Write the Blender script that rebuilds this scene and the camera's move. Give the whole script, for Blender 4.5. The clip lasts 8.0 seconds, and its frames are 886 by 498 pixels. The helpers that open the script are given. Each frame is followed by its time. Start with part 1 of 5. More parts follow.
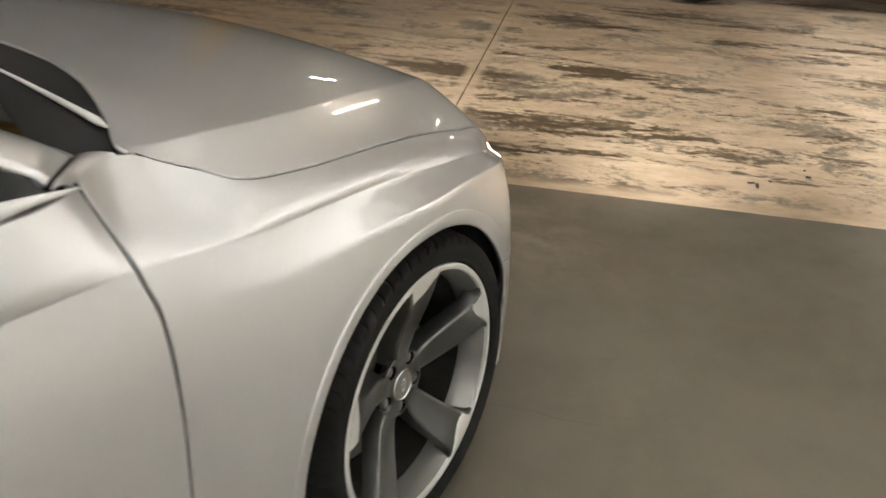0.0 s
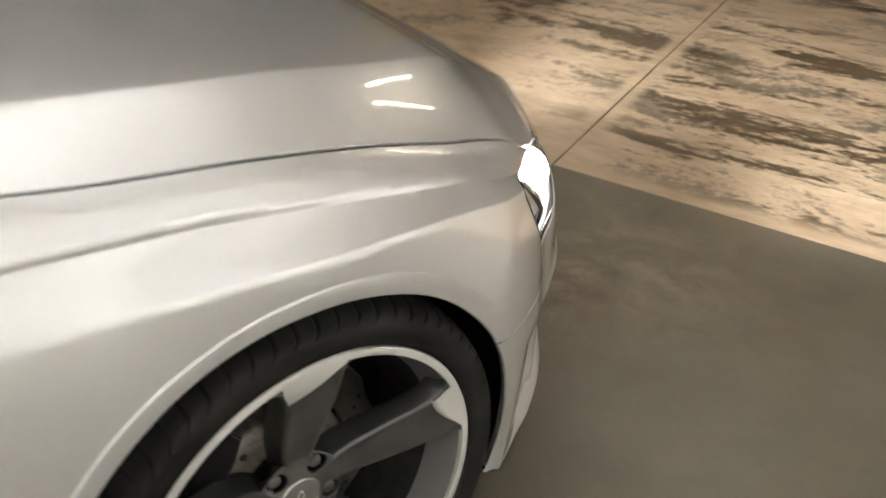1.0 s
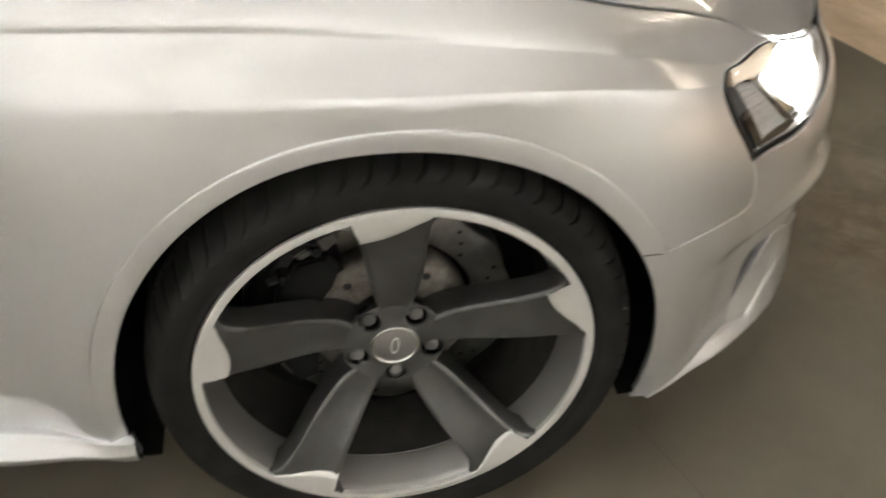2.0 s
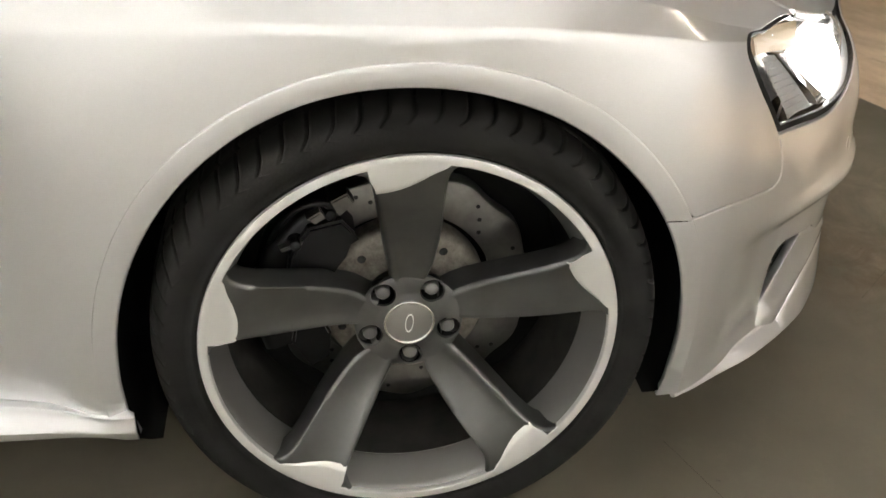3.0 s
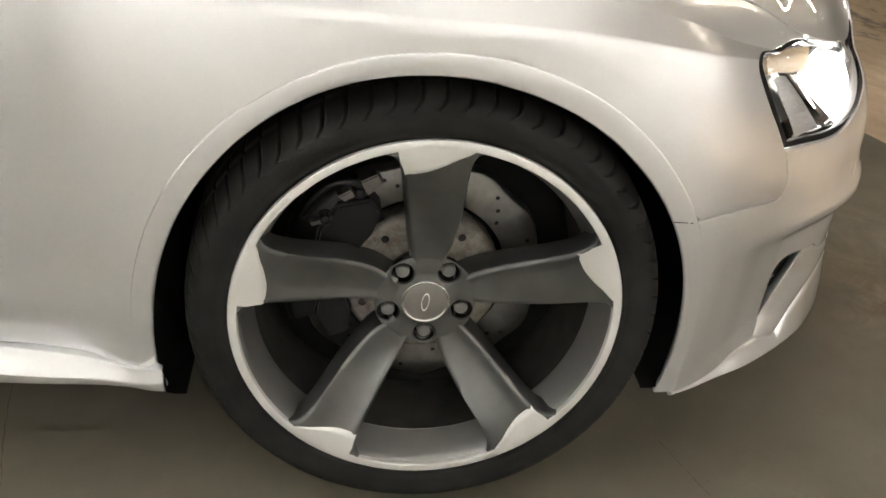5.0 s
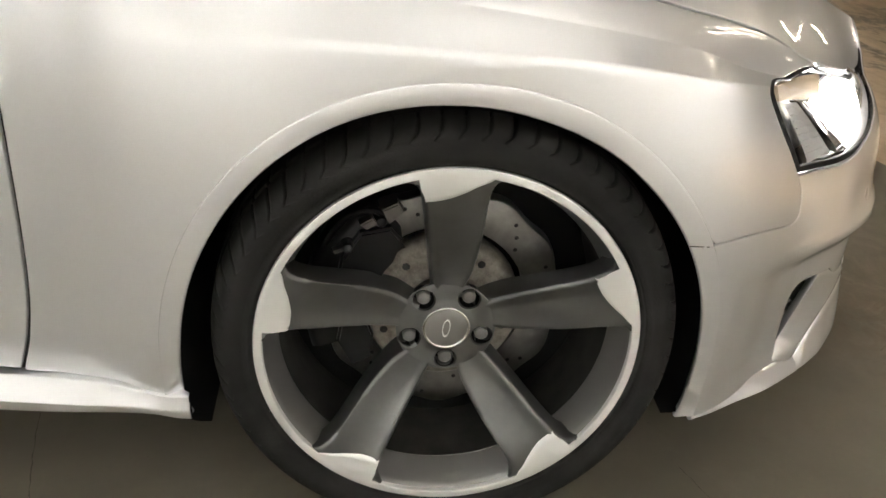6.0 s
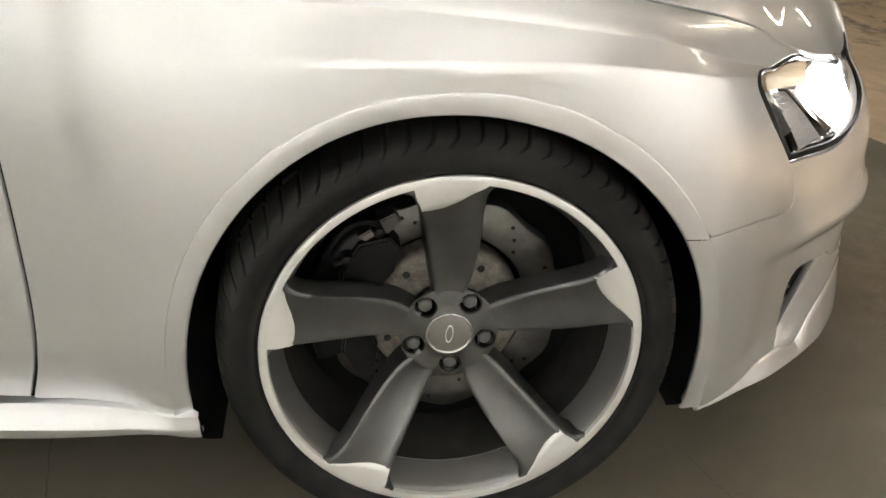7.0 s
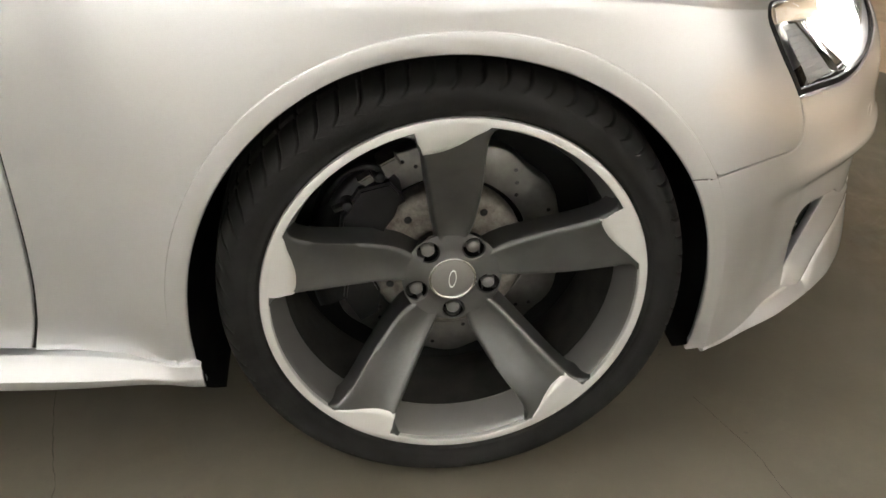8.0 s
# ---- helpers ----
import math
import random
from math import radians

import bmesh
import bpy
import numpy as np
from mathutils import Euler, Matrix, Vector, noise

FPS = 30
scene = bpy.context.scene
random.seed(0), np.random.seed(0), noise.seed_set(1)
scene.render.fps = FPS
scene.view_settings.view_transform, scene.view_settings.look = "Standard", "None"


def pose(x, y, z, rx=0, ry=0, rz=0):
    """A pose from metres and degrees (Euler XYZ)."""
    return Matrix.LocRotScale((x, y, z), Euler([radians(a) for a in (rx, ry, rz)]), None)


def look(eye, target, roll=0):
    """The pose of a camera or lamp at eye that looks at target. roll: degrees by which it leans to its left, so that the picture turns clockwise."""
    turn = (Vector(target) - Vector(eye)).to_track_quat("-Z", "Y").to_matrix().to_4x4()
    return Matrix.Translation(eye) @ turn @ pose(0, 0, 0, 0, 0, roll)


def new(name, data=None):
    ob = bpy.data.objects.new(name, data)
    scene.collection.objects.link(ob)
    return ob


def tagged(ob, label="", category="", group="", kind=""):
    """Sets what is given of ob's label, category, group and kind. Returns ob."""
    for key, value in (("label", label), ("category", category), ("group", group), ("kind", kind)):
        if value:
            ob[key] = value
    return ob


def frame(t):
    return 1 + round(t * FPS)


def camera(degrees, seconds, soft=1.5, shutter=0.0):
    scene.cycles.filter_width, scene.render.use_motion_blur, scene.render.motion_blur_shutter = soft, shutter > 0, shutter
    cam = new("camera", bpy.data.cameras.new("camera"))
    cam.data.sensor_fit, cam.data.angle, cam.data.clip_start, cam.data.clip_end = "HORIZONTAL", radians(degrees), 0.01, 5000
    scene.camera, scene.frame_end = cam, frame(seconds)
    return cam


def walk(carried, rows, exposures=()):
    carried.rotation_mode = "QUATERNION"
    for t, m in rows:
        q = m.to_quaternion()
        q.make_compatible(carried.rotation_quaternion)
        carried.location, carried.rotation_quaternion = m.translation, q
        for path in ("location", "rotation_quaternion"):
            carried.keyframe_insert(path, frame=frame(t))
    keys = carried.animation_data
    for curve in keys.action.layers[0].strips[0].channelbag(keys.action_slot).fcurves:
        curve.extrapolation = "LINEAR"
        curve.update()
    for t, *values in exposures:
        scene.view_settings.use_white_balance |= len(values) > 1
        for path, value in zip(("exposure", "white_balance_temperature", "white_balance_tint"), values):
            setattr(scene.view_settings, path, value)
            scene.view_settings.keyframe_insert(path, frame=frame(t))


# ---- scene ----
cam = camera(53.64, 8.0, soft=1.6, shutter=0.4)
# seconds, eye x y z, turn rx ry rz
ROWS = [
    (0.0, -1.2471, -0.7244, 1.4109, 62.607, -3.180, -58.987),
    (0.5, -0.8594, -0.7000, 1.3422, 60.061, -4.259, -53.493),
    (0.8, -0.6111, -0.7030, 1.3331, 60.208, -2.420, -45.999),
    (1.0, -0.4738, -0.6932, 1.3018, 58.312, -4.424, -40.835),
    (1.2, -0.3770, -0.6722, 1.2913, 55.355, -6.086, -36.900),
    (1.5, -0.2204, -0.6951, 1.2937, 50.033, -5.324, -28.430),
    (1.7, -0.1545, -0.7200, 1.2846, 49.042, -3.967, -22.566),
    (2.0, -0.0942, -0.7877, 1.2384, 49.245, -0.877, -10.041),
    (2.2, -0.0725, -0.7978, 1.1910, 49.957, -0.001, -7.999),
    (3.3, -0.1151, -0.9105, 1.0497, 59.005, -0.985, -8.767),
    (3.5, -0.1170, -0.9283, 1.0462, 59.930, -0.572, -9.421),
    (4.0, -0.1045, -0.9401, 1.0562, 60.395, -1.322, -8.843),
    (4.5, -0.1260, -0.9587, 1.0610, 58.472, -3.661, -6.803),
    (4.7, -0.1226, -0.9606, 1.0648, 57.634, -3.982, -6.063),
    (5.8, -0.1203, -0.9914, 1.0575, 60.139, -3.048, -4.748),
    (6.0, -0.1316, -0.9939, 1.0622, 60.405, -2.868, -4.940),
    (6.5, -0.1293, -0.9928, 1.0638, 60.568, -1.368, -5.686),
    (7.0, -0.1296, -0.9933, 1.0823, 60.079, -0.121, -6.487),
    (7.5, -0.1328, -0.9850, 1.0767, 57.672, 0.479, -6.598),
    (8.0, -0.1300, -0.9719, 1.0754, 56.203, 0.704, -6.979),
]
walk(cam, [(t, pose(x, y, z, rx, ry, rz)) for t, x, y, z, rx, ry, rz in ROWS],
     exposures=((0.0, 0.06), (1.0, 0.10), (1.5, 0.12), (2.2, 0.18), (3.3, 0.36), (8.0, 0.34)))

# ---- light ----
world = bpy.data.worlds.new("garage_air")
scene.world = world
world.use_nodes = True
world.node_tree.nodes["Background"].inputs[0].default_value = (0.9, 0.85, 0.78, 1)
world.node_tree.nodes["Background"].inputs[1].default_value = 0.01


# ---- materials ----
def mat(name, colour, rough=0.5, metal=0.0, **extra):
    m = bpy.data.materials.new(name)
    m.use_nodes = True
    b = m.node_tree.nodes["Principled BSDF"]
    b.inputs["Base Color"].default_value = (*colour, 1)
    b.inputs["Roughness"].default_value = rough
    b.inputs["Metallic"].default_value = metal
    for key, value in extra.items():
        b.inputs[key.replace("_", " ")].default_value = value
    return m


def nodes_of(m):
    return m.node_tree.nodes, m.node_tree.links, m.node_tree.nodes["Principled BSDF"]


def noise_node(m, scale, detail=6.0, rough=0.55, stretch=(1, 1, 1), turn=0.0, distort=0.0):
    n, l, _ = nodes_of(m)
    geo = n.new("ShaderNodeTexCoord")
    mp = n.new("ShaderNodeMapping")
    mp.inputs["Scale"].default_value = stretch
    mp.inputs["Rotation"].default_value = (0, 0, radians(turn))
    t = n.new("ShaderNodeTexNoise")
    t.inputs["Scale"].default_value = scale
    t.inputs["Detail"].default_value = detail
    t.inputs["Roughness"].default_value = rough
    t.inputs["Distortion"].default_value = distort
    l.new(geo.outputs["Object"], mp.inputs[0])
    l.new(mp.outputs[0], t.inputs["Vector"])
    return t.outputs["Fac"]


def ramp(m, fac, stops):
    n, l, _ = nodes_of(m)
    r = n.new("ShaderNodeValToRGB")
    while len(r.color_ramp.elements) < len(stops):
        r.color_ramp.elements.new(0.5)
    for e, (p, c) in zip(r.color_ramp.elements, stops):
        e.position = p
        e.color = (*c, 1) if isinstance(c, tuple) else (c, c, c, 1)
    l.new(fac, r.inputs[0])
    return r.outputs[0]


def mixed(m, fac, a, b, mode="MIX"):
    n, l, _ = nodes_of(m)
    x = n.new("ShaderNodeMix")
    x.data_type, x.blend_type = "RGBA", mode
    for sock, v in ((x.inputs[0], fac), (x.inputs[6], a), (x.inputs[7], b)):
        if isinstance(v, (int, float)):
            sock.default_value = v
        elif isinstance(v, tuple):
            sock.default_value = (*v, 1)
        else:
            l.new(v, sock)
    return x.outputs[2]


def bumped(m, fac, strength, distance):
    n, l, b = nodes_of(m)
    u = n.new("ShaderNodeBump")
    u.inputs["Strength"].default_value = strength
    u.inputs["Distance"].default_value = distance
    l.new(fac, u.inputs["Height"])
    l.new(u.outputs[0], b.inputs["Normal"])


def feed(m, socket, out):
    m.node_tree.links.new(out, nodes_of(m)[2].inputs[socket])


paint = mat("silver_paint", (0.80, 0.80, 0.81), 0.35, 0.71, Coat_Weight=1.0, Coat_Roughness=0.02, Coat_IOR=1.85)
feed(paint, "Base Color", ramp(paint, noise_node(paint, 900, 2), [(0.3, (0.790, 0.797, 0.815)), (0.7, (0.835, 0.842, 0.862))]))
feed(paint, "Roughness", ramp(paint, noise_node(paint, 3.0, 4), [(0.3, 0.335), (0.7, 0.365)]))
rubber = mat("tyre_rubber", (0.008, 0.0078, 0.0075), 0.8, Specular_IOR_Level=0.10)
feed(rubber, "Base Color", ramp(rubber, noise_node(rubber, 22, 6), [(0.3, (0.0095, 0.0092, 0.0088)), (0.72, (0.018, 0.0174, 0.0165))]))
bumped(rubber, noise_node(rubber, 260, 3), 0.25, 0.001)
grey_alloy = mat("grey_painted_alloy", (0.13, 0.127, 0.122), 0.34, 0.85, Coat_Weight=0.3, Coat_Roughness=0.25)
feed(grey_alloy, "Base Color", ramp(grey_alloy, noise_node(grey_alloy, 14, 5), [(0.3, (0.100, 0.1015, 0.100)), (0.7, (0.135, 0.1365, 0.134))]))
# front of the barrel, a lighter grey than the arms
bright_alloy = mat("silver_painted_alloy", (0.30, 0.295, 0.285), 0.36, 0.75, Coat_Weight=0.3, Coat_Roughness=0.25)
# near-black alloy: the shade deep in the barrel put into the colour
barrel_shade = mat("brake_dust_film", (0.018, 0.0175, 0.0165), 0.75, Specular_IOR_Level=0.15)
feed(barrel_shade, "Base Color", ramp(barrel_shade, noise_node(barrel_shade, 25, 6), [(0.3, (0.018, 0.0175, 0.0165)), (0.7, (0.036, 0.034, 0.031))]))
cut_alloy = mat("machined_alloy", (0.88, 0.885, 0.875), 0.42, 0.62)
feed(cut_alloy, "Roughness", ramp(cut_alloy, noise_node(cut_alloy, 60, 3), [(0.3, 0.40), (0.7, 0.52)]))
chrome = mat("chrome", (0.72, 0.72, 0.71), 0.14, 1.0)
steel = mat("disc_steel", (0.36, 0.34, 0.31), 0.38, 0.9)
feed(steel, "Base Color", ramp(steel, noise_node(steel, 30, 6), [(0.3, (0.11, 0.107, 0.100)), (0.7, (0.19, 0.184, 0.172))]))
iron = mat("cast_hub", (0.3, 0.27, 0.23), 0.6, 0.55)
feed(iron, "Base Color", ramp(iron, noise_node(iron, 45, 8, 0.7), [(0.32, (0.085, 0.073, 0.058)), (0.62, (0.22, 0.203, 0.178))]))
caliper_paint = mat("black_caliper_paint", (0.006, 0.006, 0.0065), 0.30, Specular_IOR_Level=0.22)
lamp_black = mat("lamp_surround_rubber", (0.007, 0.007, 0.007), 0.6, Specular_IOR_Level=0.2)
plastic = mat("black_plastic", (0.006, 0.006, 0.006), 0.6, Specular_IOR_Level=0.12)
liner = mat("wheel_housing_liner", (0.006, 0.006, 0.006), 0.9, Specular_IOR_Level=0.1)
gap = mat("shut_gap_seal", (0.006, 0.006, 0.006), 0.8)
glass = bpy.data.materials.new("clear_cover")
glass.use_nodes = True
_n, _l = glass.node_tree.nodes, glass.node_tree.links
_n.clear()
_mix, _clear, _gloss, _fres, _out = (_n.new("ShaderNode" + k) for k in ("MixShader", "BsdfTransparent", "BsdfGlossy", "LayerWeight", "OutputMaterial"))
_clear.inputs[0].default_value = (0.95, 0.95, 0.95, 1)
_gloss.inputs["Roughness"].default_value = 0.03
_fres.inputs["Blend"].default_value = 0.06
_l.new(_fres.outputs["Facing"], _mix.inputs[0])
_l.new(_clear.outputs[0], _mix.inputs[1])
_l.new(_gloss.outputs[0], _mix.inputs[2])
_l.new(_mix.outputs[0], _out.inputs[0])
dark_glass = mat("tinted_glass", (0.006, 0.0065, 0.007), 0.05, 0.0, Specular_IOR_Level=0.25)
amber = mat("indicator_lens", (0.75, 0.6, 0.42), 0.25, 0.1, Coat_Weight=0.8)
lamp_shell = mat("lamp_shell", (0.62, 0.61, 0.59), 0.35, 0.55)
strip_grey = mat("lamp_strip_plastic", (0.50, 0.50, 0.51), 0.42, 0.15)
lamp_grey = mat("lamp_inner_trim", (0.34, 0.34, 0.34), 0.35, 0.5)

GRID_TURN = math.atan2(1.925 - 1.051, 3.962 - 1.663)
J0 = Vector((1.663, 1.051, 0))
ALONG = Vector((math.cos(GRID_TURN), math.sin(GRID_TURN), 0))
ACROSS = Vector((-ALONG.y, ALONG.x, 0))

# ---- shape helpers ----
YC = 0.92                      # the car's middle plane
HUB = Vector((0, 0, 0.336))    # front wheel's centre, outer face


def crv(points):
    """A smooth function through (x, value) points, flat beyond the ends."""
    xs = [p[0] for p in points]
    vs = [p[1] for p in points]
    n = len(xs)
    slopes = []
    for i in range(n):
        if 0 < i < n - 1:
            a = (vs[i] - vs[i - 1]) / (xs[i] - xs[i - 1])
            b = (vs[i + 1] - vs[i]) / (xs[i + 1] - xs[i])
            slopes.append(0.0 if a * b <= 0 else 2 * a * b / (a + b) * 0.5 + 0.25 * (a + b))
        else:
            slopes.append(0.0)

    def value(x):
        if x <= xs[0]:
            return vs[0]
        if x >= xs[-1]:
            return vs[-1]
        i = 0
        while xs[i + 1] < x:
            i += 1
        h = xs[i + 1] - xs[i]
        t = (x - xs[i]) / h
        return (vs[i] * (2 * t ** 3 - 3 * t * t + 1) + slopes[i] * h * (t ** 3 - 2 * t * t + t)
                + vs[i + 1] * (3 * t * t - 2 * t ** 3) + slopes[i + 1] * h * (t ** 3 - t * t))
    return value


def smooth_line(points, steps=8):
    """A Catmull-Rom polyline through points."""
    ps = [Vector(p) for p in points]
    ps = [2 * ps[0] - ps[1]] + ps + [2 * ps[-1] - ps[-2]]
    out = []
    for i in range(1, len(ps) - 2):
        for k in range(steps):
            u = k / steps
            a, b, c, d = ps[i - 1:i + 3]
            out.append(0.5 * (2 * b + (c - a) * u + (2 * a - 5 * b + 4 * c - d) * u * u + (3 * b - a - 3 * c + d) * u ** 3))
    out.append(ps[-2])
    return out


def mesh_ob(name, bm, material, parent=None, label="", flat=False):
    me = bpy.data.meshes.new(name)
    bm.normal_update()
    if not flat:
        for f in bm.faces:
            f.smooth = True
    lay = bm.verts.layers.float_vector.get("true_normal")
    true = None
    if lay is not None:
        true = [(tuple(v[lay]) if v[lay].length > 0.5 else tuple(v.normal)) if v[lay].dot(v.normal) >= 0 else tuple(-v[lay]) for v in bm.verts]
    bm.to_mesh(me)
    bm.free()
    if true:
        me.normals_split_custom_set_from_vertices(true)
    for m in (material if isinstance(material, (list, tuple)) else [material]):
        me.materials.append(m)
    ob = new(name, me)
    if parent is not None:
        ob.parent = parent
    if label:
        tagged(ob, label)
    return ob


def part(name, bm, material, parent, label="", flat=False):
    return mesh_ob(name, bm, material, parent, label, flat)


def thing(name, label, category, group="", at=(0, 0, 0)):
    ob = new(name)
    ob.location = at
    ob.empty_display_size = 0.1
    return tagged(ob, label, category, group)


def sharpen(bm, degrees=35):
    for e in bm.edges:
        if len(e.link_faces) == 2 and e.calc_face_angle(0) > radians(degrees):
            e.smooth = False


def grid(bm, rows, closed=False):
    """Quads between rows of points of equal count."""
    vs = [[bm.verts.new(p) for p in r] for r in rows]
    for a, b in zip(vs, vs[1:]):
        n = len(a)
        for i in range(n if closed else n - 1):
            j = (i + 1) % n
            try:
                bm.faces.new((a[i], a[j], b[j], b[i]))
            except ValueError:
                pass
    return vs


def box(bm, c, size, bevel=0.0, m=None):
    geo = bmesh.ops.create_cube(bm, size=1.0)["verts"]
    bmesh.ops.scale(bm, vec=size, verts=geo)
    if bevel:
        es = list({e for v in geo for e in v.link_edges})
        geo = list({v for f in bmesh.ops.bevel(bm, geom=es, offset=bevel, segments=2, affect="EDGES")["faces"] for v in f.verts} | {v for v in geo if v.is_valid})
    bmesh.ops.transform(bm, matrix=Matrix.Translation(c) @ (m or Matrix.Identity(4)), verts=[v for v in geo if v.is_valid])


def tube(bm, path, radius, sides=10, caps=True):
    """A round bar along a path of points."""
    ps = [Vector(p) for p in path]
    rows = []
    for i, p in enumerate(ps):
        t = (ps[min(i + 1, len(ps) - 1)] - ps[max(i - 1, 0)]).normalized()
        u = t.cross(Vector((0, 0, 1)) if abs(t.z) < 0.9 else Vector((1, 0, 0))).normalized()
        v = t.cross(u)
        r = radius(i / (len(ps) - 1)) if callable(radius) else radius
        rows.append([p + r * (math.cos(a) * u + math.sin(a) * v) for a in (2 * math.pi * k / sides for k in range(sides))])
    vs = grid(bm, rows, True)
    if caps:
        bm.faces.new(vs[0])
        bm.faces.new(reversed(vs[-1]))


def lathe(bm, profile, steps=96, a0=0.0, a1=360.0):
    """Profile of (radius, y) turned round the y axis through the origin."""
    full = abs(a1 - a0 - 360) < 1e-6
    angles = [radians(a0 + (a1 - a0) * k / steps) for k in range(steps if full else steps + 1)]
    rows = [[Vector((r * math.cos(a), y, r * math.sin(a))) for a in angles] for r, y in profile]
    return grid(bm, rows, full)


# ---- the car's side surface ----
PLAN = smooth_line([(-3.80, 0.92), (-3.78, 0.55), (-3.70, 0.26), (-3.52, 0.11), (-3.15, 0.035), (-2.75, 0.004), (-2.35, 0.03), (-1.90, 0.062),
                    (-1.35, 0.072), (-0.90, 0.070), (-0.62, 0.060), (-0.50, 0.038), (-0.40, 0.010), (-0.25, -0.004), (-0.05, -0.006), (0.15, -0.006),
                    (0.30, -0.002), (0.38, 0.014), (0.46, 0.053), (0.53, 0.104), (0.60, 0.150), (0.67, 0.203), (0.737, 0.272), (0.79, 0.365),
                    (0.835, 0.49), (0.865, 0.70), (0.875, 0.92)], 14)
_len = [0.0]
for _a, _b in zip(PLAN, PLAN[1:]):
    _len.append(_len[-1] + (_b - _a).length)
_zero = min(range(len(PLAN)), key=lambda i: abs(PLAN[i].x) + (PLAN[i].y > 0.3))
_len = [v - _len[_zero] + PLAN[_zero].x for v in _len]
_lx, _px, _py = np.array(_len), np.array([p.x for p in PLAN]), np.array([p.y for p in PLAN])
S_END = _len[-1]


def plan(s):
    return Vector((float(np.interp(s, _lx, _px)), float(np.interp(s, _lx, _py))))


def s_at(x):
    """The run along the plan at a given x on the flank or front corner."""
    i0 = int(np.argmin(np.abs(_px + 3.0) + (_py > 0.5)))
    return float(np.interp(x, _px[i0:], _lx[i0:]))


def s_near(x, y):
    return float(_lx[int(np.argmin((_px - x) ** 2 + (_py - y) ** 2))])


def inward(s):
    t = (plan(s + 0.02) - plan(s - 0.02)).normalized()
    return Vector((-t.y, t.x))


# the hood's skin over the plan
crown = crv([(-0.6, 0.072), (-0.3, 0.114), (0.0, 0.138), (0.3, 0.156), (0.5, 0.160), (0.68, 0.162), (0.8, 0.164)])
edge_z = crv([(-0.6, 0.915), (-0.52, 0.910), (-0.43, 0.898), (-0.306, 0.886), (-0.158, 0.870), (0.0, 0.850), (0.144, 0.825), (0.287, 0.789), (0.424, 0.742), (0.522, 0.692), (0.60, 0.660), (0.68, 0.622), (0.74, 0.590), (0.8, 0.555)])
edge_y = crv([(-0.6, 0.095), (-0.158, 0.098), (0.0, 0.101), (0.144, 0.107), (0.287, 0.119), (0.424, 0.137), (0.522, 0.172), (0.6, 0.215), (0.7, 0.28)])
INNER_SLOPE = 0.11
ridge = crv([(-0.52, 0.240), (-0.37, 0.221), (-0.20, 0.209), (-0.05, 0.212), (0.05, 0.219), (0.15, 0.228), (0.30, 0.259), (0.47, 0.318), (0.60, 0.372), (0.7, 0.42)])


def hood_skin(x, y):
    yy = y if y <= YC else 2 * YC - y
    ye, ze = edge_y(x), edge_z(x)
    wide, yr = YC - ye, ridge(x)

    def dome(v):
        q = (v - ye) / wide
        return crown(x) * (1 - (1 - min(1.0, q)) ** 3.6 if q > 0 else 3.6 * q)

    # outside the ridge a falling shoulder, inside it a nearly level panel, with a tight round between
    b = min(0.5, max(-0.5, (yy - yr) / 0.008))
    k = 0.004 * (b + 0.5) ** 2 if abs(b) < 0.5 else max(0.0, yy - yr)
    run = YC - yr
    inner = INNER_SLOPE * k * (1 - 0.5 * k / run)
    return Vector((x, y, ze + dome(yy - k) + inner))


z_low = crv([(-3.8, 0.775), (-1.5, 0.78), (-0.6, 0.776), (-0.3, 0.767), (-0.15, 0.764), (0.0, 0.759), (0.15, 0.748), (0.29, 0.725), (0.468, 0.694), (0.62, 0.660), (0.8, 0.640), (1.5, 0.635)])
z_up = crv([(-3.8, 0.88), (-1.5, 0.878), (-1.0, 0.868), (-0.67, 0.852), (-0.31, 0.832), (-0.13, 0.818), (0.04, 0.797), (0.2, 0.772), (0.32, 0.747), (0.40, 0.723), (0.47, 0.705), (0.62, 0.673), (0.8, 0.652), (1.5, 0.65)])
z_rear = crv([(-3.8, 0.98), (-1.5, 0.985), (-0.75, 0.968), (-0.66, 0.962), (-0.62, 0.958), (-0.56, 0.955), (-0.52, 0.946), (-0.49, 0.930), (-0.46, 0.918), (-0.43, 0.908), (-0.40, 0.901), (-0.306, 0.888), (-0.158, 0.870), (0.0, 0.850), (0.144, 0.825), (0.30, 0.787), (0.495, 0.738), (0.615, 0.690), (0.8, 0.675), (1.5, 0.668)])
d_low = crv([(-3.8, 0.03), (-1.5, 0.028), (-0.6, 0.022), (-0.45, 0.026), (-0.3, 0.03), (-0.15, 0.018), (0.0, 0.007), (0.15, 0.016), (0.29, 0.038), (0.468, 0.044), (0.62, 0.050), (0.8, 0.060), (1.0, 0.080), (1.5, 0.090)])
d_up = crv([(-3.8, 0.05), (-1.5, 0.04), (-0.6, 0.034), (-0.45, 0.042), (-0.3, 0.054), (-0.15, 0.058), (0.0, 0.057), (0.15, 0.058), (0.29, 0.068), (0.36, 0.075), (0.43, 0.074), (0.52, 0.064), (0.615, 0.056), (0.8, 0.065), (1.0, 0.088), (1.5, 0.100)])
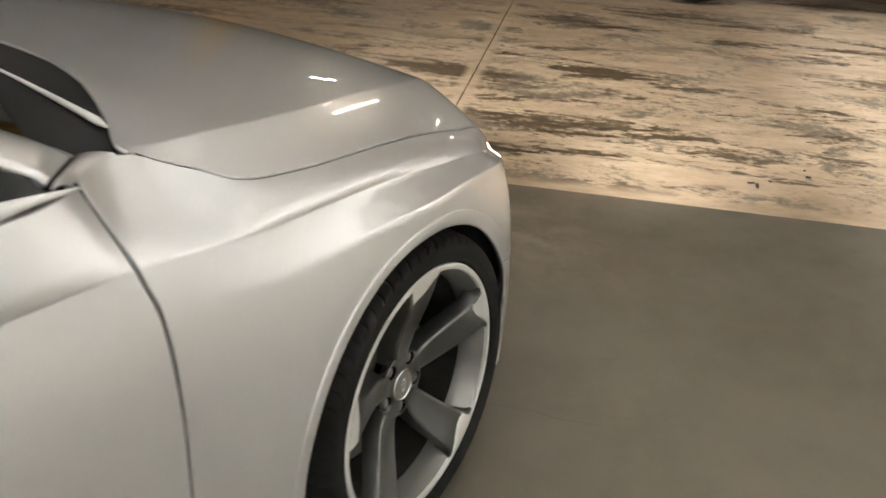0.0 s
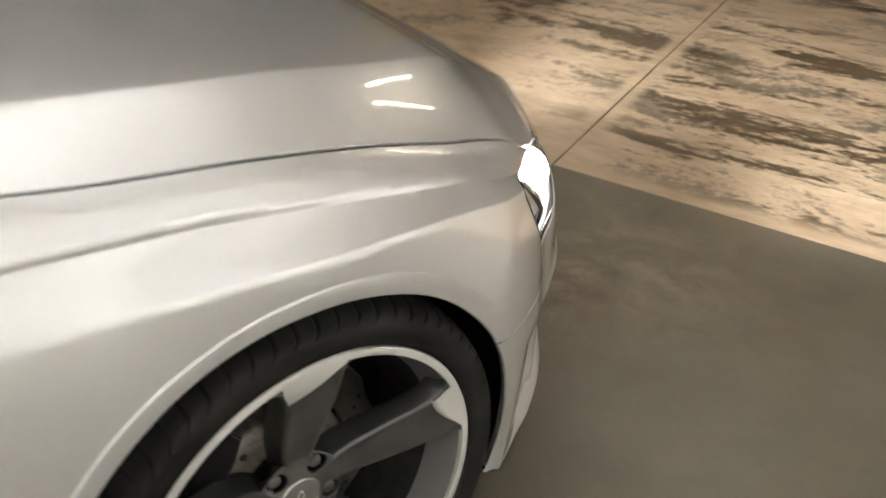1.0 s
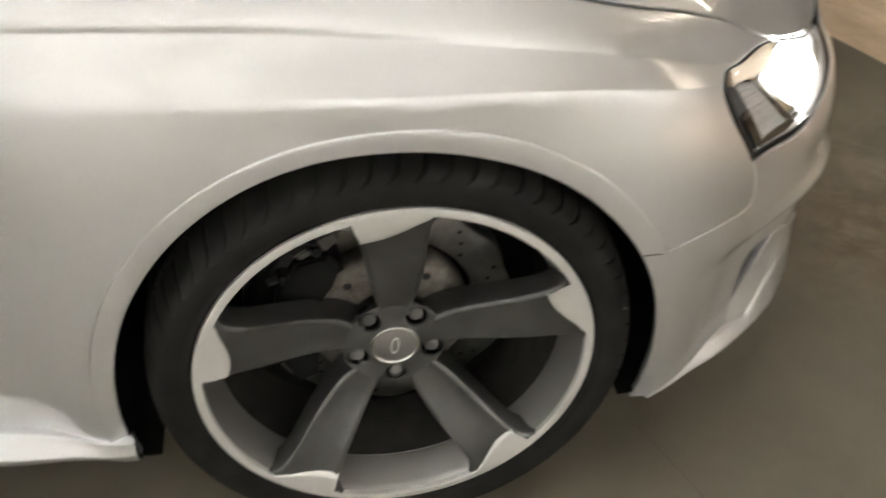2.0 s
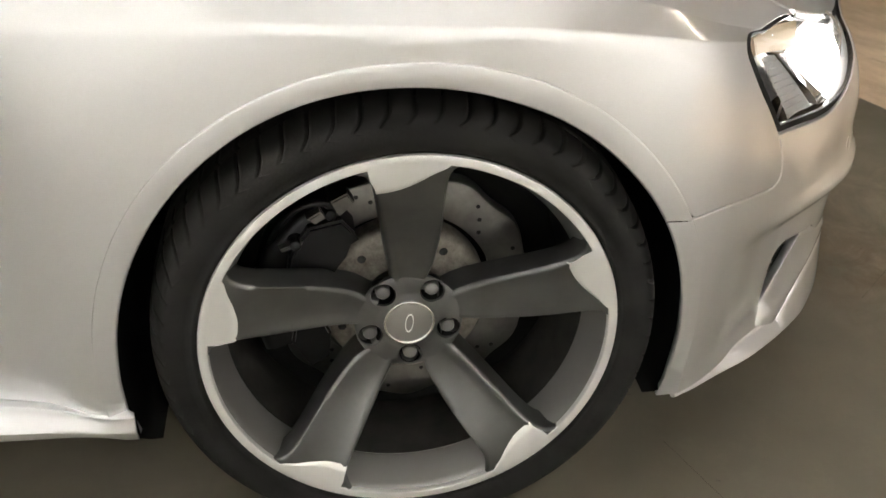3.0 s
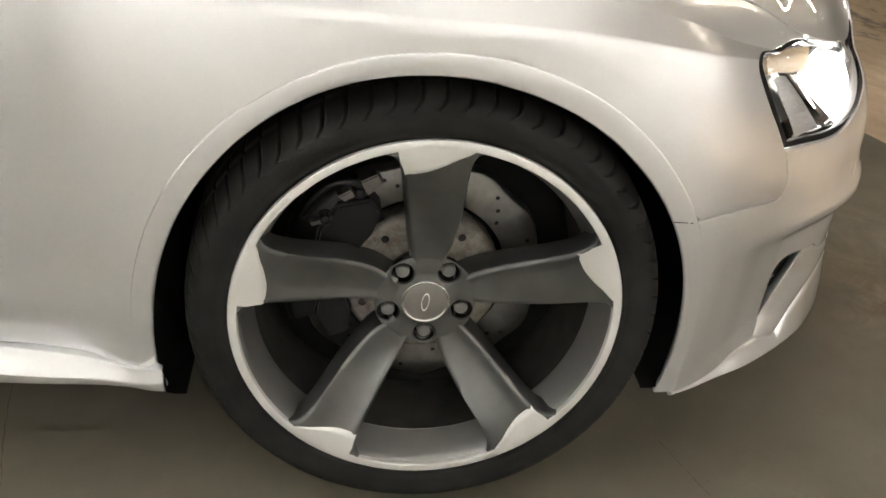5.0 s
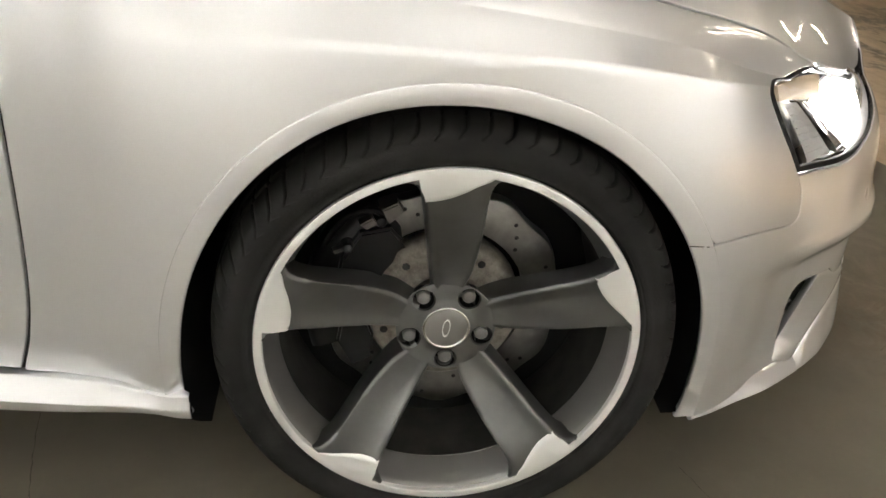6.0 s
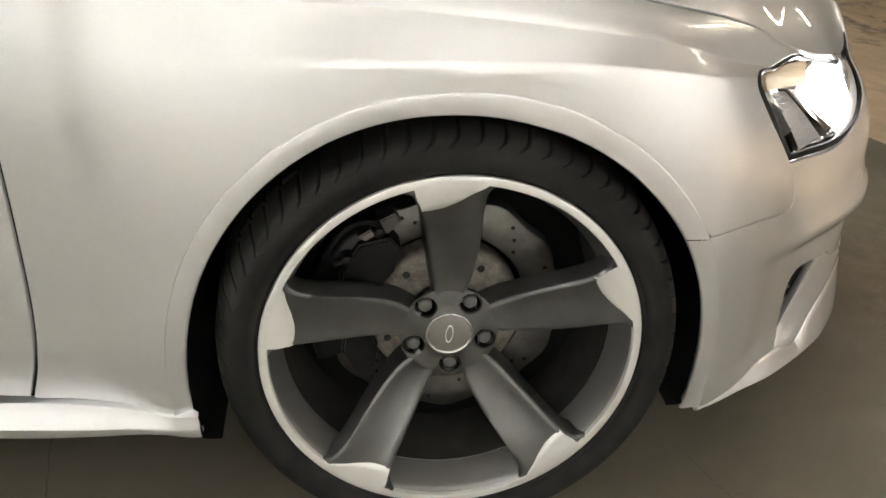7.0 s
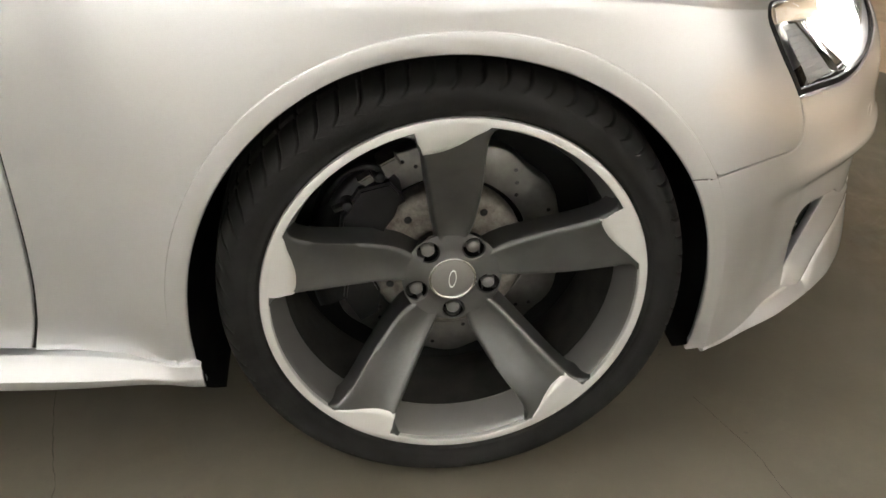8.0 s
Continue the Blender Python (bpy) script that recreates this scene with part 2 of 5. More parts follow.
d_top = crv([(-3.8, 0.10), (-1.5, 0.06), (-0.80, 0.056), (-0.75, 0.059), (-0.70, 0.068), (-0.645, 0.095), (-0.610, 0.130), (-0.56, 0.172), (-0.52, 0.178), (-0.49, 0.155), (-0.46, 0.135), (-0.43, 0.117), (-0.40, 0.107), (-0.36, 0.100), (-0.3, 0.0995), (0.0, 0.106), (0.15, 0.113), (0.30, 0.121), (0.36, 0.123), (0.42, 0.117), (0.47, 0.105), (0.52, 0.088), (0.57, 0.072), (0.615, 0.062), (0.8, 0.070), (1.0, 0.105), (1.5, 0.128)])


_run = np.arange(-0.9, 1.3, 0.01)


def eased_line(offset):
    """The plan drawn in by offset(s), evened out where the flank turns into the nose."""
    pts = np.array([tuple(plan(v) + inward(v) * offset(v)) for v in _run])
    kernel = np.exp(-0.5 * (np.arange(-14, 15) / 5.0) ** 2)
    kernel /= kernel.sum()
    soft = np.stack([np.convolve(np.pad(pts[:, i], 14, "edge"), kernel, "valid") for i in (0, 1)], 1)
    k = np.clip((_run - 0.12) / 0.12, 0, 1) * np.clip((0.70 - _run) / 0.10, 0, 1)
    pts = pts + (soft - pts) * k[:, None]

    def at(v):
        if v < -0.85 or v > 1.25:
            return plan(v) + inward(v) * offset(v)
        return Vector((float(np.interp(v, _run, pts[:, 0])), float(np.interp(v, _run, pts[:, 1]))))
    return at


crest_line, top_line = eased_line(d_up), eased_line(d_top)


def z_top(s):
    if s < -0.44:
        return z_rear(s)
    p = top_line(s)
    z = hood_skin(p.x, p.y).z
    k = min(1.0, (s + 0.44) / 0.06)
    return z_rear(s) * (1 - k) + z * k


def ease(t):
    t = min(1.0, max(0.0, t))
    return t * t * (3 - 2 * t)


STEP = 0.0026                  # overhang of the upper crease
SHELF, CROWN = 0.09, 0.075     # width given to the two upper bands in the side's run


edge = crv([(-3.8, 0.0), (-0.55, 0.0), (-0.15, 0.8), (0.0, 1.0), (0.16, 0.7), (0.36, 0.0), (1.5, 0.0)])


def side(s, w, out=0.0):
    """A point of the right flank: s runs along the car, w upwards (metres of height below the blister's edge). out: metres proud of it."""
    zl = z_low(s)
    base = None
    if w <= zl:
        z = w
        q = max(0.0, (w - 0.46) / (zl - 0.46))
        d = d_low(s) * (0.35 * q + 0.65 * q ** 3)
        low = max(0.0, (0.331 - w) / 0.07)
        if s < 0:
            fade = min(1.0, max(0.0, (-0.50 - s) / 0.38))
            tuck = 0.115 * max(0.0, 0.336 - w) * ease((-0.41 - s) / 0.09)
            d += max(tuck, 0.034 * fade * (low - 0.08 * (1 - math.exp(-6 * low)))) + 0.004 * low
        else:
            d += 0.006 * max(0.0, (0.40 - w) / 0.2) ** 2
        # roll over the blister's edge
        d += 0.003 * edge(s) * max(0.0, 1 - (zl - w) / 0.012) ** 2
    elif w <= zl + SHELF:
        q = (w - zl) / SHELF
        e = q ** 1.15
        d0 = d_low(s) + 0.003 * edge(s)
        f = ease((0.36 - s) / 0.42)
        z = zl + (z_up(s) - zl) * ((1 - 0.10 * f) * q + 0.10 * f * q ** 5)
        k = (1 - f) * q + f * (1.06 * q - 0.06 * q ** 4.5)
        base = (plan(s) + inward(s) * d0).lerp(crest_line(s), k)
        d = STEP * f * q ** 4
    else:
        q = (w - zl - SHELF) / CROWN
        b = 1 - 0.85 * ease((-0.40 - s) / 0.10)
        z = z_up(s) + (z_top(s) - z_up(s)) * ((1 + 0.35 * b) * q - 0.35 * b * q * q)
        f = ease((0.36 - s) / 0.42)
        base = crest_line(s).lerp(top_line(s), (1 - 0.25 * b) * q + 0.25 * b * q * q)
        d = STEP * f * max(0.0, 1 - (w - zl - SHELF) / 0.0032)
    p = (plan(s) if base is None else base) + inward(s) * (d - out)
    return Vector((p.x, p.y, z))


def w_top(s):
    return z_low(s) + SHELF + CROWN


def inset(poly, g):
    """The polygon (counter-clockwise) drawn in by g."""
    out = []
    n = len(poly)
    for i in range(n):
        a, b, c = Vector(poly[i - 1]), Vector(poly[i]), Vector(poly[(i + 1) % n])
        u, v = (b - a), (c - b)
        if u.length < 1e-9 or v.length < 1e-9:
            continue
        u.normalize(), v.normalize()
        m = Vector((-u.y, u.x)) + Vector((-v.y, v.x))
        if m.length < 1e-6:
            continue
        m.normalize()
        k = max(0.35, m.dot(Vector((-u.y, u.x))))
        out.append(b + m * (g / k))
    return out


def dense(poly, step=0.012):
    out = []
    n = len(poly)
    for i in range(n):
        a, b = Vector(poly[i]), Vector(poly[(i + 1) % n])
        k = max(1, int((b - a).length / step))
        out += [a + (b - a) * (j / k) for j in range(k)]
    return out


def inside(p, poly):
    c = False
    n = len(poly)
    for i in range(n):
        a, b = poly[i - 1], poly[i]
        if (a[1] > p[1]) != (b[1] > p[1]) and p[0] < (b[0] - a[0]) * (p[1] - a[1]) / (b[1] - a[1]) + a[0]:
            c = not c
    return c


def area(poly):
    return sum(poly[i - 1][0] * poly[i][1] - poly[i][0] * poly[i - 1][1] for i in range(len(poly))) / 2


def sheet(bm, outline, surface, step=0.014, depth=0.014, rim=0.002, holes=(), slit=0.0016, creases=(), hole_depth=None):
    """A panel: the outline (in the surface's two runs) filled with small faces, its edges rounded over and turned inwards by depth."""
    from mathutils.geometry import delaunay_2d_cdt
    loops = [outline if area(outline) > 0 else list(reversed(outline))] + [h if area(h) < 0 else list(reversed(h)) for h in holes]
    cut = [inset(dense(l, step), slit) for l in loops]
    inner = [inset(c, rim) for c in cut]
    pts, edges = [], []
    for l in inner:
        k = len(pts)
        pts += [Vector(p) for p in l]
        edges += [(k + i, k + (i + 1) % len(l)) for i in range(len(l))]
    arr = np.array([(p[0], p[1]) for p in pts])
    lo, hi = arr.min(0), arr.max(0)
    lay = bm.verts.layers.float_vector.new("true_normal")

    def facing(u, v, e=0.002):
        du = surface(u + e, v) - surface(u - e, v)
        dv = surface(u, v + e) - surface(u, v - e)
        k = dv.cross(du)
        return k.normalized() if k.length > 1e-14 else Vector((0, 0, 0))

    for c in creases:
        for u in np.arange(lo[0], hi[0], 0.7 * step):
            for off in (-0.0032, 0.0, 0.0032):
                p = Vector((float(u), c(u) + off))
                if inside(p, inner[0]) and not any(inside(p, h) for h in inner[1:]) and np.min((arr[:, 0] - p.x) ** 2 + (arr[:, 1] - p.y) ** 2) > 0.003 ** 2:
                    pts.append(p)
    for j in range(int((hi[1] - lo[1]) / step) + 1):
        for i in range(int((hi[0] - lo[0]) / step) + 1):
            p = Vector((lo[0] + (i + 0.5 * (j % 2)) * step, lo[1] + (j + 0.31) * step))
            if inside(p, inner[0]) and not any(inside(p, h) for h in inner[1:]) and all(abs(c(p.x) - p.y) > 0.008 for c in creases):
                if np.min((arr[:, 0] - p.x) ** 2 + (arr[:, 1] - p.y) ** 2) > (0.45 * step) ** 2:
                    pts.append(p)
    vs2, _, fs, _, _, _ = delaunay_2d_cdt(pts, edges, [], 1, 1e-7)
    if not fs:
        vs2, _, fs, _, _, _ = delaunay_2d_cdt(pts, edges, [], 0, 1e-7)
    verts = [bm.verts.new(surface(v.x, v.y)) for v in vs2]
    for v, q in zip(verts, vs2):
        v[lay] = facing(q.x, q.y)
    for f in fs:
        mid = sum((vs2[i] for i in f), Vector((0, 0))) / len(f)
        if not inside(mid, inner[0]) or any(inside(mid, h) for h in inner[1:]):
            continue
        try:
            bm.faces.new([verts[i] for i in f])
        except ValueError:
            pass
    # rounded rim and return flange
    for l, big in zip(inner, cut):
        n = len(l)
        own = list(l)
        rings = []
        for i, p in enumerate(own):
            a, c = own[i - 1], own[(i + 1) % n]
            t = (c - a).normalized() if (c - a).length > 1e-9 else Vector((1, 0))
            o = Vector((t.y, -t.x))
            e = 0.003
            base = surface(p.x, p.y)
            du = surface(p.x + e, p.y) - surface(p.x - e, p.y)
            dv = surface(p.x, p.y + e) - surface(p.x, p.y - e)
            nr = dv.cross(du).normalized() if dv.cross(du).length > 1e-12 else Vector((0, 1, 0))
            ow = (du * o.x + dv * o.y)
            ow = (ow - nr * ow.dot(nr)).normalized()
            rings.append([base, base + ow * rim * 0.7 + nr * rim * 0.3, base + ow * rim + nr * rim, base + ow * rim + nr * (depth if big is cut[0] else hole_depth or depth)])
        rows3 = [[bm.verts.new(r[k]) for r in rings] for k in range(4)]
        for v, p in zip(rows3[0], own):
            v[lay] = facing(p.x, p.y)
        for ra, rb in zip(rows3, rows3[1:]):
            for i in range(n):
                j = (i + 1) % n
                bm.faces.new((ra[j], ra[i], rb[i], rb[j]))
    bmesh.ops.remove_doubles(bm, verts=bm.verts, dist=0.00015)
    bmesh.ops.recalc_face_normals(bm, faces=bm.faces)


def mirrored(ob, name=None):
    """The same part on the car's other side."""
    me = ob.data.copy()
    for nm in [x.name for x in me.attributes if x.name in ("custom_normal", "true_normal")]:
        me.attributes.remove(me.attributes[nm])
    me.transform(Matrix.Translation((0, 2 * YC, 0)) @ Matrix.Diagonal((1, -1, 1, 1)))
    me.flip_normals()
    o = new(name or ob.name, me)
    o.parent = ob.parent
    if "label" in ob:
        tagged(o, ob["label"])
    return o


# ---- the car park ----
def place(u, v, z=0.0):
    """A point of the floor's own grid: u along the joint, v along the painted edge."""
    return J0 + ALONG * u + ACROSS * v + Vector((0, 0, z))


floor_paint = mat("grey_green_floor_paint", (0.12, 0.116, 0.097), 0.42)
bare = mat("worn_concrete", (0.5, 0.42, 0.32), 0.7)


def along_floor(m, scale_u, scale_v):
    """Floor coordinates: u away from the painted edge, v along it, each scaled."""
    n, l, _ = nodes_of(m)
    tc = n.new("ShaderNodeTexCoord")
    mp = n.new("ShaderNodeMapping")
    mp.vector_type = "TEXTURE"
    mp.inputs["Location"].default_value = J0
    mp.inputs["Rotation"].default_value = (0, 0, GRID_TURN)
    mp.inputs["Scale"].default_value = (1 / scale_u, 1 / scale_v, 1)
    l.new(tc.outputs["Object"], mp.inputs[0])
    return mp.outputs[0]


def tex(m, vec, scale, detail, rough, distort=0.0):
    n, l, _ = nodes_of(m)
    t = n.new("ShaderNodeTexNoise")
    for key, v in (("Scale", scale), ("Detail", detail), ("Roughness", rough), ("Distortion", distort)):
        t.inputs[key].default_value = v
    l.new(vec, t.inputs["Vector"])
    return t.outputs["Fac"]


_wide = along_floor(floor_paint, 1.0, 1.0)
_base = mixed(floor_paint, ramp(floor_paint, tex(floor_paint, _wide, 1.9, 8, 0.62, 0.3), [(0.36, 0.0), (0.68, 1.0)]), (0.100, 0.096, 0.078), (0.150, 0.142, 0.117))
_base = mixed(floor_paint, ramp(floor_paint, tex(floor_paint, _wide, 7.5, 9, 0.7, 0.4), [(0.50, 0.0), (0.74, 0.55)]), _base, (0.175, 0.158, 0.125))


def stain_or_glow(m, centre, reach, grain):
    """A ragged patch round a point of the floor, 1 in its middle; used for stains and for painted light."""
    n, l, _ = nodes_of(m)
    tc, sub, ln = n.new("ShaderNodeTexCoord"), n.new("ShaderNodeVectorMath"), n.new("ShaderNodeVectorMath")
    sub.operation, ln.operation = "SUBTRACT", "LENGTH"
    sub.inputs[1].default_value = centre
    l.new(tc.outputs["Object"], sub.inputs[0])
    l.new(sub.outputs[0], ln.inputs[0])
    near = ramp(m, ln.outputs["Value"], [(0.0, 1.0), (reach, 0.0)])
    return mixed(m, 1.0, near, ramp(m, tex(m, along_floor(m, 1.0, 0.9), grain, 9, 0.7, 0.8), [(0.42, 0.0), (0.62, 1.0)]), "MULTIPLY")


# warm light from the lane, painted into the floor colour
_base = mixed(floor_paint, stain_or_glow(floor_paint, (1.65, 0.35, 0), 0.95, 1.6), _base, (0.185, 0.148, 0.100))
_base = mixed(floor_paint, 0.40, _base, (0.132, 0.108, 0.072))
# pale headlight haze on the floor, painted in
_base = mixed(floor_paint, stain_or_glow(floor_paint, (1.30, 0.62, 0), 0.55, 5.0), _base, (0.27, 0.235, 0.18))
# two dark brown stains
_base = mixed(floor_paint, stain_or_glow(floor_paint, (1.12, 0.52, 0), 0.32, 11.0), _base, (0.10, 0.066, 0.038))
_base = mixed(floor_paint, stain_or_glow(floor_paint, (1.45, 0.30, 0), 0.50, 8.0), _base, (0.115, 0.088, 0.058))
_base = mixed(floor_paint, ramp(floor_paint, tex(floor_paint, _wide, 46, 4, 0.6), [(0.70, 0.0), (0.78, 0.7)]), _base, (0.06, 0.052, 0.04))
feed(floor_paint, "Base Color", _base)
feed(floor_paint, "Roughness", ramp(floor_paint, noise_node(floor_paint, 5, 6), [(0.3, 0.30), (0.7, 0.55)]))
bumped(floor_paint, noise_node(floor_paint, 60, 5), 0.12, 0.002)
_uv = along_floor(bare, 1.0, 0.26)
_mid = along_floor(bare, 1.0, 0.42)
_plain = along_floor(bare, 1.0, 1.0)
_sep = nodes_of(bare)[0].new("ShaderNodeSeparateXYZ")
bare.node_tree.links.new(_plain, _sep.inputs[0])
_clean = ramp(bare, _sep.outputs[0], [(0.06, 0.0), (0.15, 1.0)])
_abs = nodes_of(bare)[0].new("ShaderNodeMath")
_abs.operation = "ABSOLUTE"
bare.node_tree.links.new(_sep.outputs[1], _abs.inputs[0])
_clean = mixed(bare, 1.0, _clean, ramp(bare, _abs.outputs[0], [(0.03, 0.15), (0.075, 1.0)]), "MULTIPLY")
_streak = mixed(bare, 0.34, tex(bare, _uv, 3.4, 9, 0.66, 0.8), tex(bare, _mid, 24, 8, 0.75))
_round = along_floor(bare, 1.0, 0.68)
_blot = mixed(bare, 0.30, tex(bare, _round, 2.0, 10, 0.66, 0.5), tex(bare, _round, 26, 6, 0.75))
_zone = ramp(bare, tex(bare, _mid, 0.9, 4, 0.5), [(0.36, 0.0), (0.52, 1.0)])
_m1 = mixed(bare, 1.0, ramp(bare, _streak, [(0.522, 0.0), (0.566, 1.0)]), _clean, "MULTIPLY")
_m1 = mixed(bare, 1.0, _m1, _zone, "MULTIPLY")
_m2 = mixed(bare, 1.0, ramp(bare, _blot, [(0.530, 0.0), (0.585, 0.85)]), _clean, "MULTIPLY")
_cream = mixed(bare, ramp(bare, tex(bare, _mid, 9, 8, 0.7), [(0.35, 0.0), (0.65, 1.0)]), (0.49, 0.375, 0.255), (0.72, 0.575, 0.425))
_cream = mixed(bare, ramp(bare, tex(bare, _plain, 1.1, 5, 0.6), [(0.40, 0.0), (0.65, 0.40)]), _cream, (0.36, 0.255, 0.16))
_grey = mixed(bare, tex(bare, _mid, 14, 8, 0.7), (0.10, 0.082, 0.060), (0.22, 0.180, 0.135))
_brown = mixed(bare, tex(bare, _mid, 20, 8, 0.75), (0.05, 0.033, 0.018), (0.17, 0.115, 0.065))
feed(bare, "Base Color", mixed(bare, _m1, mixed(bare, _m2, _cream, _grey), _brown))
feed(bare, "Roughness", mixed(bare, _m2, (0.46, 0.46, 0.46), (0.36, 0.36, 0.36)))
bumped(bare, _blot, 0.25, 0.003)
wall_mat = mat("white_wall_paint", (0.8, 0.79, 0.77), 0.8)
feed(wall_mat, "Base Color", ramp(wall_mat, noise_node(wall_mat, 2.5, 6), [(0.3, (0.50, 0.49, 0.465)), (0.7, (0.58, 0.57, 0.545))]))
ceil_mat = mat("ceiling_concrete", (0.6, 0.58, 0.54), 0.85)
feed(ceil_mat, "Base Color", ramp(ceil_mat, noise_node(ceil_mat, 1.5, 7), [(0.3, (0.64, 0.63, 0.60)), (0.7, (0.76, 0.75, 0.72))]))


lane_mat = mat("bare_ceiling_concrete", (0.34, 0.31, 0.27), 0.85)
feed(lane_mat, "Base Color", ramp(lane_mat, noise_node(lane_mat, 1.8, 7), [(0.3, (0.22, 0.192, 0.160)), (0.7, (0.30, 0.266, 0.225))]))
joint_mat = mat("joint_filler", (0.10, 0.07, 0.045), 0.9)
feed(joint_mat, "Base Color", ramp(joint_mat, noise_node(joint_mat, 7, 6), [(0.35, (0.12, 0.075, 0.045)), (0.65, (0.42, 0.32, 0.22))]))


def slab(name, corners, top, thick, material, label):
    bm = bmesh.new()
    lo = [bm.verts.new((p.x, p.y, top - thick)) for p in corners]
    hi = [bm.verts.new((p.x, p.y, top)) for p in corners]
    bm.faces.new(hi)
    bm.faces.new(list(reversed(lo)))
    for i in range(len(lo)):
        j = (i + 1) % len(lo)
        bm.faces.new((lo[i], lo[j], hi[j], hi[i]))
    bmesh.ops.recalc_face_normals(bm, faces=bm.faces)
    return tagged(mesh_ob(name, bm, material, flat=True), label, "floor" if top < 1 else "ceiling", kind="structure")




crack_mat = mat("crack_dirt", (0.08, 0.069, 0.053), 0.9)


def crack(points, width, seed):
    """A hairline crack: a thin wavering dark strip let into the paint."""
    rnd = random.Random(seed)
    line = smooth_line(points, 10)
    bm = bmesh.new()
    rows = [[], []]
    for i, p in enumerate(line):
        t = (line[min(i + 1, len(line) - 1)] - line[max(i - 1, 0)]).normalized()
        n = Vector((-t.y, t.x))
        off, w = rnd.uniform(-1, 1) * width, width * rnd.uniform(0.3, 1.0)
        for r, sgn in zip(rows, (-1, 1)):
            q = p + n * (off + sgn * w)
            r.append((q.x, q.y, 0.0012))
    grid(bm, rows)
    ob = mesh_ob("floor_crack", bm, crack_mat)
    return tagged(ob, "hairline dark crack in the painted floor", "crack", kind="structure")


crack([(J0.x, J0.y), (1.40, 0.80), (1.25, 0.67), (1.12, 0.545), (0.98, 0.43)], 0.0006, 3)
crack([(-0.70, 0.32), (-0.677, 0.198), (-0.655, 0.10), (-0.637, 0.03), (-0.63, -0.12), (-0.60, -0.3)], 0.0011, 5)
crack([(0.43, 0.10), (0.461, 0.018), (0.485, -0.05), (0.496, -0.121), (0.53, -0.22)], 0.0008, 8)

U0, U1, V0, V1, HIGH = -9.0, 10.5, -4.6, 9.0, 2.65
slab("floor", [place(U0, V0), place(0, V0), place(0, V1), place(U0, V1)], 0.0, 0.2, floor_paint, "smooth grey-green painted concrete parking floor")
slab("floor_joint", [place(0, -0.0045), place(U1, -0.0045), place(U1, 0.0045), place(0, 0.0045)], -0.008, 0.19, joint_mat, "dark dirt-filled joint in the bare concrete")
slab("floor_bare", [place(0, 0.0045), place(U1, 0.0045), place(U1, V1), place(0, V1)], -0.003, 0.2, bare, "bare cream concrete with brown worn patches")
slab("floor_bare", [place(0, V0), place(U1, V0), place(U1, -0.0045), place(0, -0.0045)], -0.003, 0.2, bare, "bare cream concrete with brown worn patches")
slab("ceiling", [place(U0, V0), place(-0.5, V0), place(-0.5, V1), place(U0, V1)], HIGH + 0.2, 0.2, ceil_mat, "white-painted concrete ceiling over the bays")
slab("ceiling", [place(-0.5, V0), place(U1, V0), place(U1, V1), place(-0.5, V1)], HIGH + 0.2, 0.2, lane_mat, "bare brownish concrete ceiling over the lane")
for nm, a, b in (("wall_north", place(U0, V1), place(U1, V1)), ("wall_south", place(U1, V0), place(U0, V0)),
                 ("wall_east", place(U1, V1), place(U1, V0)), ("wall_west", place(U0, V0), place(U0, V1))):
    out = Vector(((b - a).y, -(b - a).x, 0)).normalized() * -0.2
    bm = bmesh.new()
    vs = [bm.verts.new(p) for p in (a, b, b + out, a + out, a + Vector((0, 0, HIGH)), b + Vector((0, 0, HIGH)), b + out + Vector((0, 0, HIGH)), a + out + Vector((0, 0, HIGH)))]
    for q in ((0, 1, 2, 3), (4, 5, 6, 7), (0, 1, 5, 4), (1, 2, 6, 5), (2, 3, 7, 6), (3, 0, 4, 7)):
        bm.faces.new([vs[i] for i in q])
    bmesh.ops.recalc_face_normals(bm, faces=bm.faces)
    tagged(mesh_ob(nm, bm, wall_mat, flat=True), "light grey painted concrete car park wall", "wall", kind="structure")



def glowing(name, colour, strength):
    m = bpy.data.materials.new(name)
    m.use_nodes = True
    n = m.node_tree.nodes
    n.clear()
    e, o = n.new("ShaderNodeEmission"), n.new("ShaderNodeOutputMaterial")
    e.inputs[0].default_value, e.inputs[1].default_value = (*colour, 1), strength
    m.node_tree.links.new(e.outputs[0], o.inputs[0])
    return m


tube_white = glowing("lit_white_tube", (1.0, 0.982, 0.96), 150.0)
# same tube turned down, to keep the near floor darker
tube_dim = glowing("lit_aged_tube", (1.0, 0.982, 0.96), 30.0)
tube_fill = glowing("lit_washer_tube", (1.0, 0.982, 0.96), 185.0)
tube_warm = glowing("lit_warm_tube", (1.0, 0.85, 0.64), 66.0)
tube_worn = glowing("lit_worn_tube", (1.0, 0.87, 0.68), 22.0)
fitting_white = mat("white_enamel", (0.8, 0.8, 0.78), 0.4)


# added fill light out of view; the lit wall brightens the car's flank
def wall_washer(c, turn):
    t = thing("wall_washer", "added unseen fill light: tube behind a board, turned to the wall", "ceiling light", "wall washers", c)
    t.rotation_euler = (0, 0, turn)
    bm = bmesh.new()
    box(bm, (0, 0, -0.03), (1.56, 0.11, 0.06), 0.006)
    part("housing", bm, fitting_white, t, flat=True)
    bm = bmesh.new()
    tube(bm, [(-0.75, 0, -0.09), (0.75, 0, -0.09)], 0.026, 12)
    part("tube", bm, tube_fill, t, "glowing fluorescent tube")
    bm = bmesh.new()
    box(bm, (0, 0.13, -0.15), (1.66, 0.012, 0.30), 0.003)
    part("board", bm, fitting_white, t, "added white board that keeps the tube out of reflections", True)


